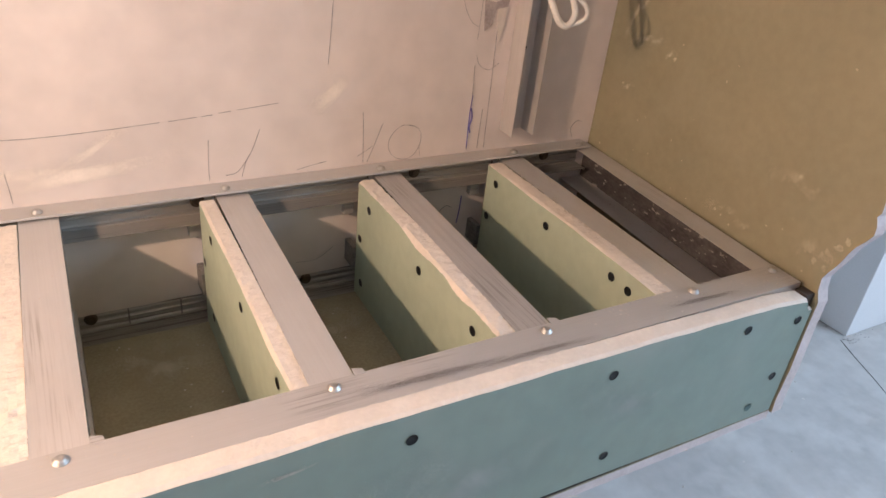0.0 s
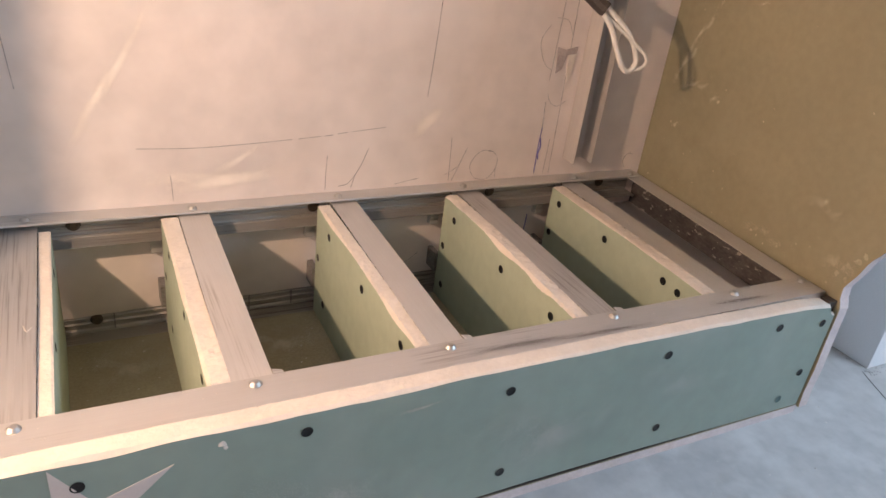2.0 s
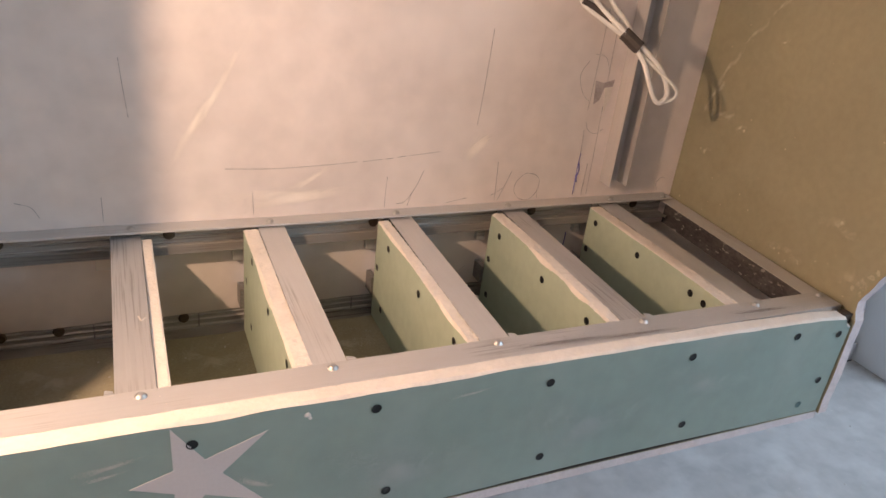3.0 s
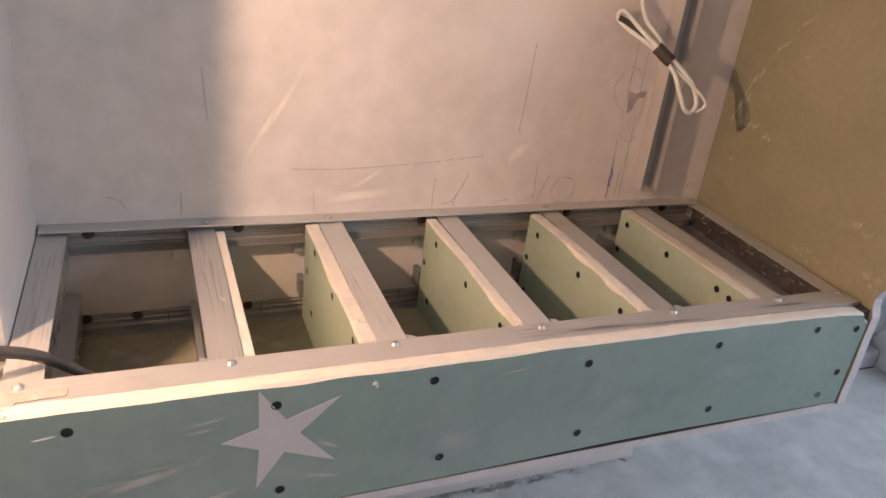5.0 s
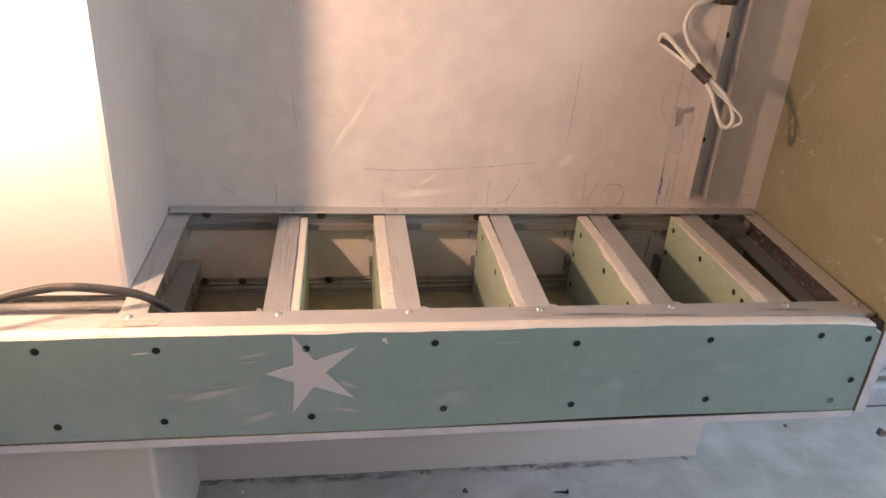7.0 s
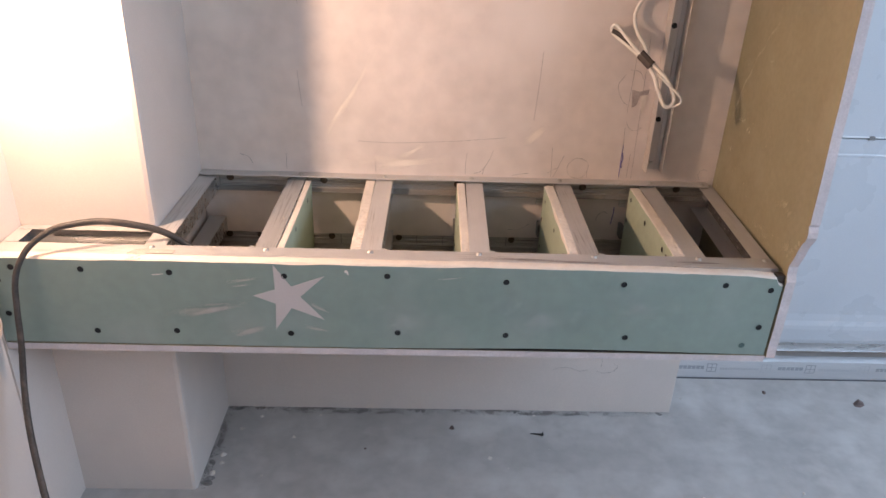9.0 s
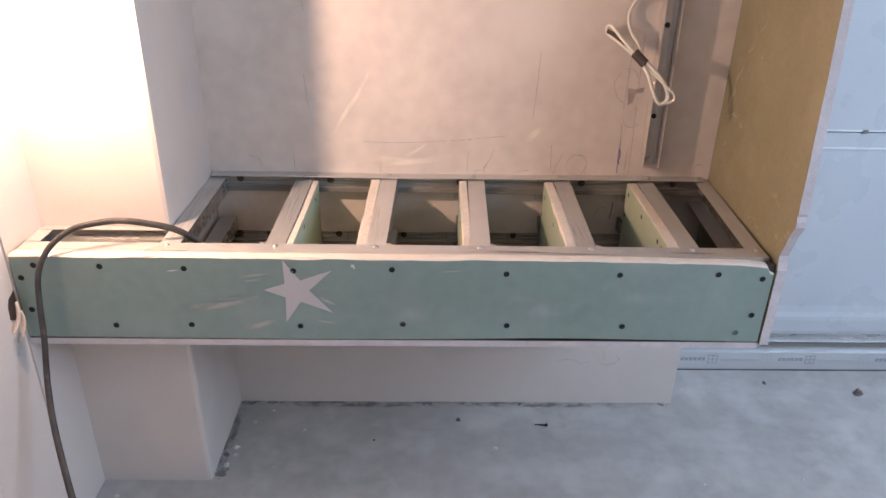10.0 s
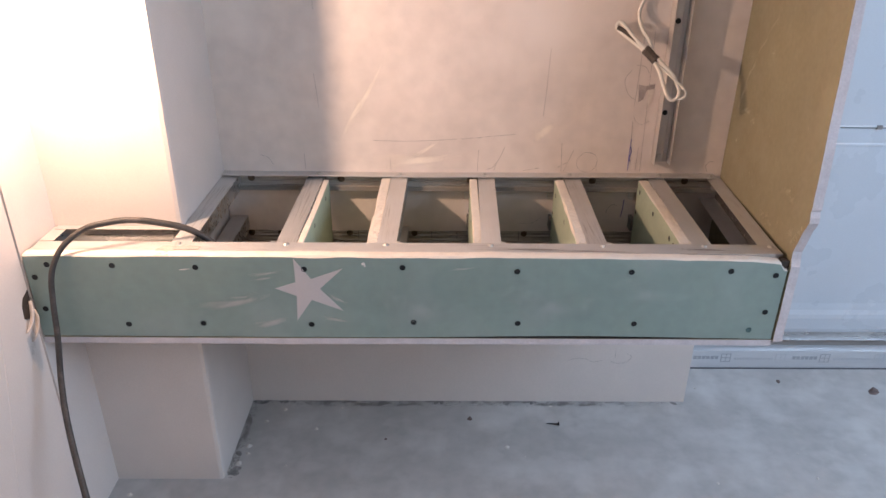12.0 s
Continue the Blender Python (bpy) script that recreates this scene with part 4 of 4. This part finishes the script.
for k in range(30):
    y, z = rng.uniform(0.02, 0.30), 0.486 + 0.25 * rng.random() ** 2.5
    flake(bm, 1.0172 + 0.045 * y - 0.0002, y, z, rng.uniform(0.0004, 0.0012), k, (0, 1, 0), (0, 0, 1), (-0.25, 0, 0), 1.4, 6)
tagged(part("plaster_spots", bm, M_SCRAPE, wall_right, "small whitish plaster spots"), kind="stuff")
# torn paper at the board's foot
bm = bmesh.new()
for y, z, r, k in ((0.008, 0.512, 0.004, 1), (0.001, 0.520, 0.005, 2), (0.016, 0.500, 0.004, 3), (0.006, 0.499, 0.004, 4), (-0.004, 0.528, 0.004, 5), (0.012, 0.508, 0.003, 6), (0.020, 0.508, 0.003, 7), (0.003, 0.508, 0.004, 8)):
    flake(bm, 1.0172 + 0.045 * y - 0.0001, y, z, r * 0.7, k, (0.02, 1, 0), (0, 0, 1), (-0.25, 0, 0), 1.4, 13)
part("torn_paper", bm, M_TORN, wall_right, "torn buff paper flaps")

# torn patch of the back wall beside the upright profile
bm = bmesh.new()
prism(bm, [(0.872, 0.637), (0.884, 0.634), (0.899, 0.638), (0.898, 0.630), (0.886, 0.628), (0.882, 0.613), (0.875, 0.608)], (0, YB - 0.0012, 0), (1, 0, 0), (0, 0, 1), (0, 0.0010, 0))
part("torn_paper", bm, M_GREYPAPER, wall_back, "torn grey board paper")
bm = bmesh.new()
prism(bm, [(0.887, 0.628), (0.898, 0.630), (0.8965, 0.612), (0.892, 0.598), (0.889, 0.612)], (0, YB - 0.0016, 0), (1, 0, 0), (0, 0, 1), (0, 0.0014, 0))
part("bare_gypsum", bm, M_GYPSUM, wall_back, "bare gypsum under torn paper")

# broken plaster where the panel meets the side wall: a dark patch painting the hollow's shade, curled strips of paper
# and crumbling lumps below
bm = bmesh.new()
prism(bm, [(-0.002, 0.431), (-0.008, 0.4285), (-0.017, 0.425), (-0.0225, 0.416), (-0.0245, 0.398), (-0.019, 0.394), (-0.008, 0.390), (-0.0015, 0.392)], (XL - 0.0021, 0, 0), (0, 1, 0), (0, 0, 1), (0.0005, 0, 0))
part("cavity_shade", bm, M_TAPE_AND_SHADE, wall_left, "dark patch painting the shade of a broken plaster hollow")
for pts, r in (([(0.0010, -0.012, 0.419), (0.0030, -0.016, 0.410), (0.0035, -0.020, 0.399), (0.0015, -0.026, 0.388), (-0.002, -0.031, 0.380)], 0.0042),
               ([(-0.001, -0.006, 0.402), (0.0025, -0.009, 0.392), (0.0030, -0.013, 0.382), (0.0015, -0.018, 0.372), (-0.002, -0.024, 0.362)], 0.0048)):
    bm = bmesh.new()
    tube(bm, pts, lambda t, r=r: r * (0.35 + 0.65 * math.sin(math.pi * min(1.0, 0.15 + t * 0.8))), 9, 5, 0.35)
    part("paper_strip", bm, M_FLAP, wall_left, "curled strip of torn pinkish paper", smooth=True)
# low slanting ridge on the side wall
bm = bmesh.new()
tube(bm, [(XL - 0.0024, -0.075, 0.420), (XL - 0.0024, -0.082, 0.390), (XL - 0.0024, -0.100, 0.320), (XL - 0.0024, -0.128, 0.223), (XL - 0.0024, -0.150, 0.140)], 0.0011, 6, 5)
part("plaster_ridge", bm, M_PLASTER, wall_left, "low slanting ridge on the side wall", smooth=True)
bm = bmesh.new()
for k, (y, z, r) in enumerate(((-0.020, 0.382, 0.007), (-0.026, 0.370, 0.008), (-0.016, 0.372, 0.008), (-0.022, 0.358, 0.009), (-0.030, 0.360, 0.007), (-0.012, 0.362, 0.006), (-0.026, 0.346, 0.006), (-0.020, 0.338, 0.004))):
    flake(bm, XL - 0.0022, y, z, r * 1.2, k, (0, 1, 0), (0, 0, 1), (0.22, 0, 0), 1.4, 15)
part("plaster_lump", bm, M_FLAP, wall_left, "crumbling plaster lumps", smooth=True)

# dirt along the foot of the walls
bm = bmesh.new()
rng = random.Random(5)
for k in range(150):
    x = 0.185 + 0.845 * (rng.random() if k % 3 else (rng.choice((0.03, 0.06, 0.42, 0.44, 0.66, 0.99)) + rng.gauss(0, 0.012)) % 1.0)
    flake(bm, x, YB - 0.0050 - abs(rng.gauss(0, 0.0035)), 0.0002, rng.uniform(0.0004, 0.0016), k, long=2.6, n=6)
for k in range(60):
    flake(bm, 0.182 + abs(rng.gauss(0, 0.006)), rng.uniform(0.10, 0.31), 0.0002, rng.uniform(0.0006, 0.0022), 300 + k, n=6)
for x, y, r in ((0.190, 0.309, 0.007), (0.204, 0.308, 0.006), (0.236, 0.309, 0.004), (0.246, 0.309, 0.004), (0.545, 0.308, 0.005), (0.556, 0.309, 0.005), (0.735, 0.309, 0.004), (1.020, 0.309, 0.005), (0.190, 0.112, 0.008), (0.194, 0.122, 0.007), (0.188, 0.160, 0.006)):
    flake(bm, x, y, 0.0002, r, int(x * 999), long=1.8)
for k in range(70):
    flake(bm, 1.786 - abs(rng.gauss(0, 0.008)) + 0.03 * max(0, rng.gauss(0, 2)), 0.31 - abs(rng.gauss(0, 0.01)) + 0.12 * rng.random() * (k % 2), 0.0002, rng.uniform(0.0006, 0.0022), 600 + k, n=6)
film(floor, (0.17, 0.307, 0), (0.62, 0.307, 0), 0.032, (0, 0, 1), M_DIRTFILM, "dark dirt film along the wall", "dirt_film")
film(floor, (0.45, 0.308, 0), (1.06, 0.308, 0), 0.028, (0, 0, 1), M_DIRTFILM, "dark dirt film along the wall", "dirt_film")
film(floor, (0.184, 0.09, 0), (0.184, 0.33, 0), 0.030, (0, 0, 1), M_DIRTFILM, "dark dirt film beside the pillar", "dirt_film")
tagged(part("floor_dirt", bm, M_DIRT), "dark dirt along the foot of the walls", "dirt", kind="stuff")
bm = bmesh.new()
for k in range(420):
    x, y = rng.uniform(-0.0, 1.9), rng.uniform(-0.7, 0.42)
    if x < 0.19 and y > 0.09 or y > 0.30 and x < 1.04:
        continue
    flake(bm, x, y, 0.0002, 0.0007 + 0.004 * rng.random() ** 6, 1000 + k, n=6)
for x, y, r in ((0.202, 0.18, 0.008), (0.205, 0.16, 0.006), (0.319, 0.229, 0.005), (0.676, 0.179, 0.006), (0.22, 0.25, 0.006), (0.25, 0.285, 0.005), (0.36, 0.29, 0.004), (0.195, 0.135, 0.007), (0.03, 0.06, 0.006), (0.08, 0.05, 0.005)):
    flake(bm, x, y, 0.0002, r, int(x * 777))
tagged(part("floor_crumbs", bm, M_LUMP), "pale plaster crumbs scattered on the floor", "crumbs", kind="stuff")
lost_screw = tagged(new("loose_screw"), "small black screw lying on the floor", "screw")
bm = bmesh.new()
tube(bm, [(0.757, 0.243, 0.003), (0.762, 0.2428, 0.003), (0.770, 0.242, 0.003), (0.778, 0.241, 0.003)], lambda t: 0.0006 + 0.0012 * t, 7, 2)
part("shank", bm, M_SCREW, lost_screw)
bm = bmesh.new()
bmesh.ops.create_cone(bm, cap_ends=True, segments=12, radius1=0.0042, radius2=0.002, depth=0.003, matrix=Matrix.Translation((0.779, 0.241, 0.0042)) @ pose(0, 0, 0, 0, -90, 0))
part("head", bm, M_SCREW, lost_screw)
for x, y, r, k, lab in ((1.444, 0.351, 0.012, 5, "red-brown flat chip on the floor"), (0.610, 0.259, 0.006, 8, "small grey-brown chip on the floor"), (1.262, 0.382, 0.006, 3, "small dark sliver on the floor"), (0.451, 0.200, 0.003, 4, "tiny dark chip on the floor")):
    bm = bmesh.new()
    flake(bm, x, y, 0.0003, r, k, long=1.5, n=7)
    tagged(part("chip", bm, M_CHIP), lab, "chip", "chips on the floor")
# crack in the screed
bm = bmesh.new()
tube(bm, [(1.768, 0.309, 0.0), (1.748, 0.27, 0.0), (1.730, 0.231, 0.0), (1.716, 0.20, 0.0), (1.698, 0.166, 0.0), (1.66, 0.10, 0.0), (1.64, 0.03, 0.0)], 0.0011, 5, 6)
part("crack", bm, M_DIRT, floor, "thin dark crack in the screed")
# slot and rag at the sheet joint
boxed("joint_clip", (1.362, 1.372, 0.4485, 0.4515, 0.5255, 0.5325), M_DIRT, wall_recess)

# bent corner tabs where the cross profiles meet the front rail
for key in "bcde":
    _, xb, xf, side = next(m for m in MEMBERS if m[0] == key)
    x = xf + PROFILE if key != "b" else xf - 0.007
    bm = bmesh.new()
    w = 0.008 if key != "b" else 0.007
    prism(bm, [(x, 0.0425), (x + w, 0.0425), (x + w * 0.85, 0.0475), (x + w * 0.1, 0.0495)], (0, 0, ZT - 0.0004), (1, 0, 0), (0, 1, 0), (0, 0, 0.0009))
    part("corner_tab", bm, M_STEEL_X, crosses[key])
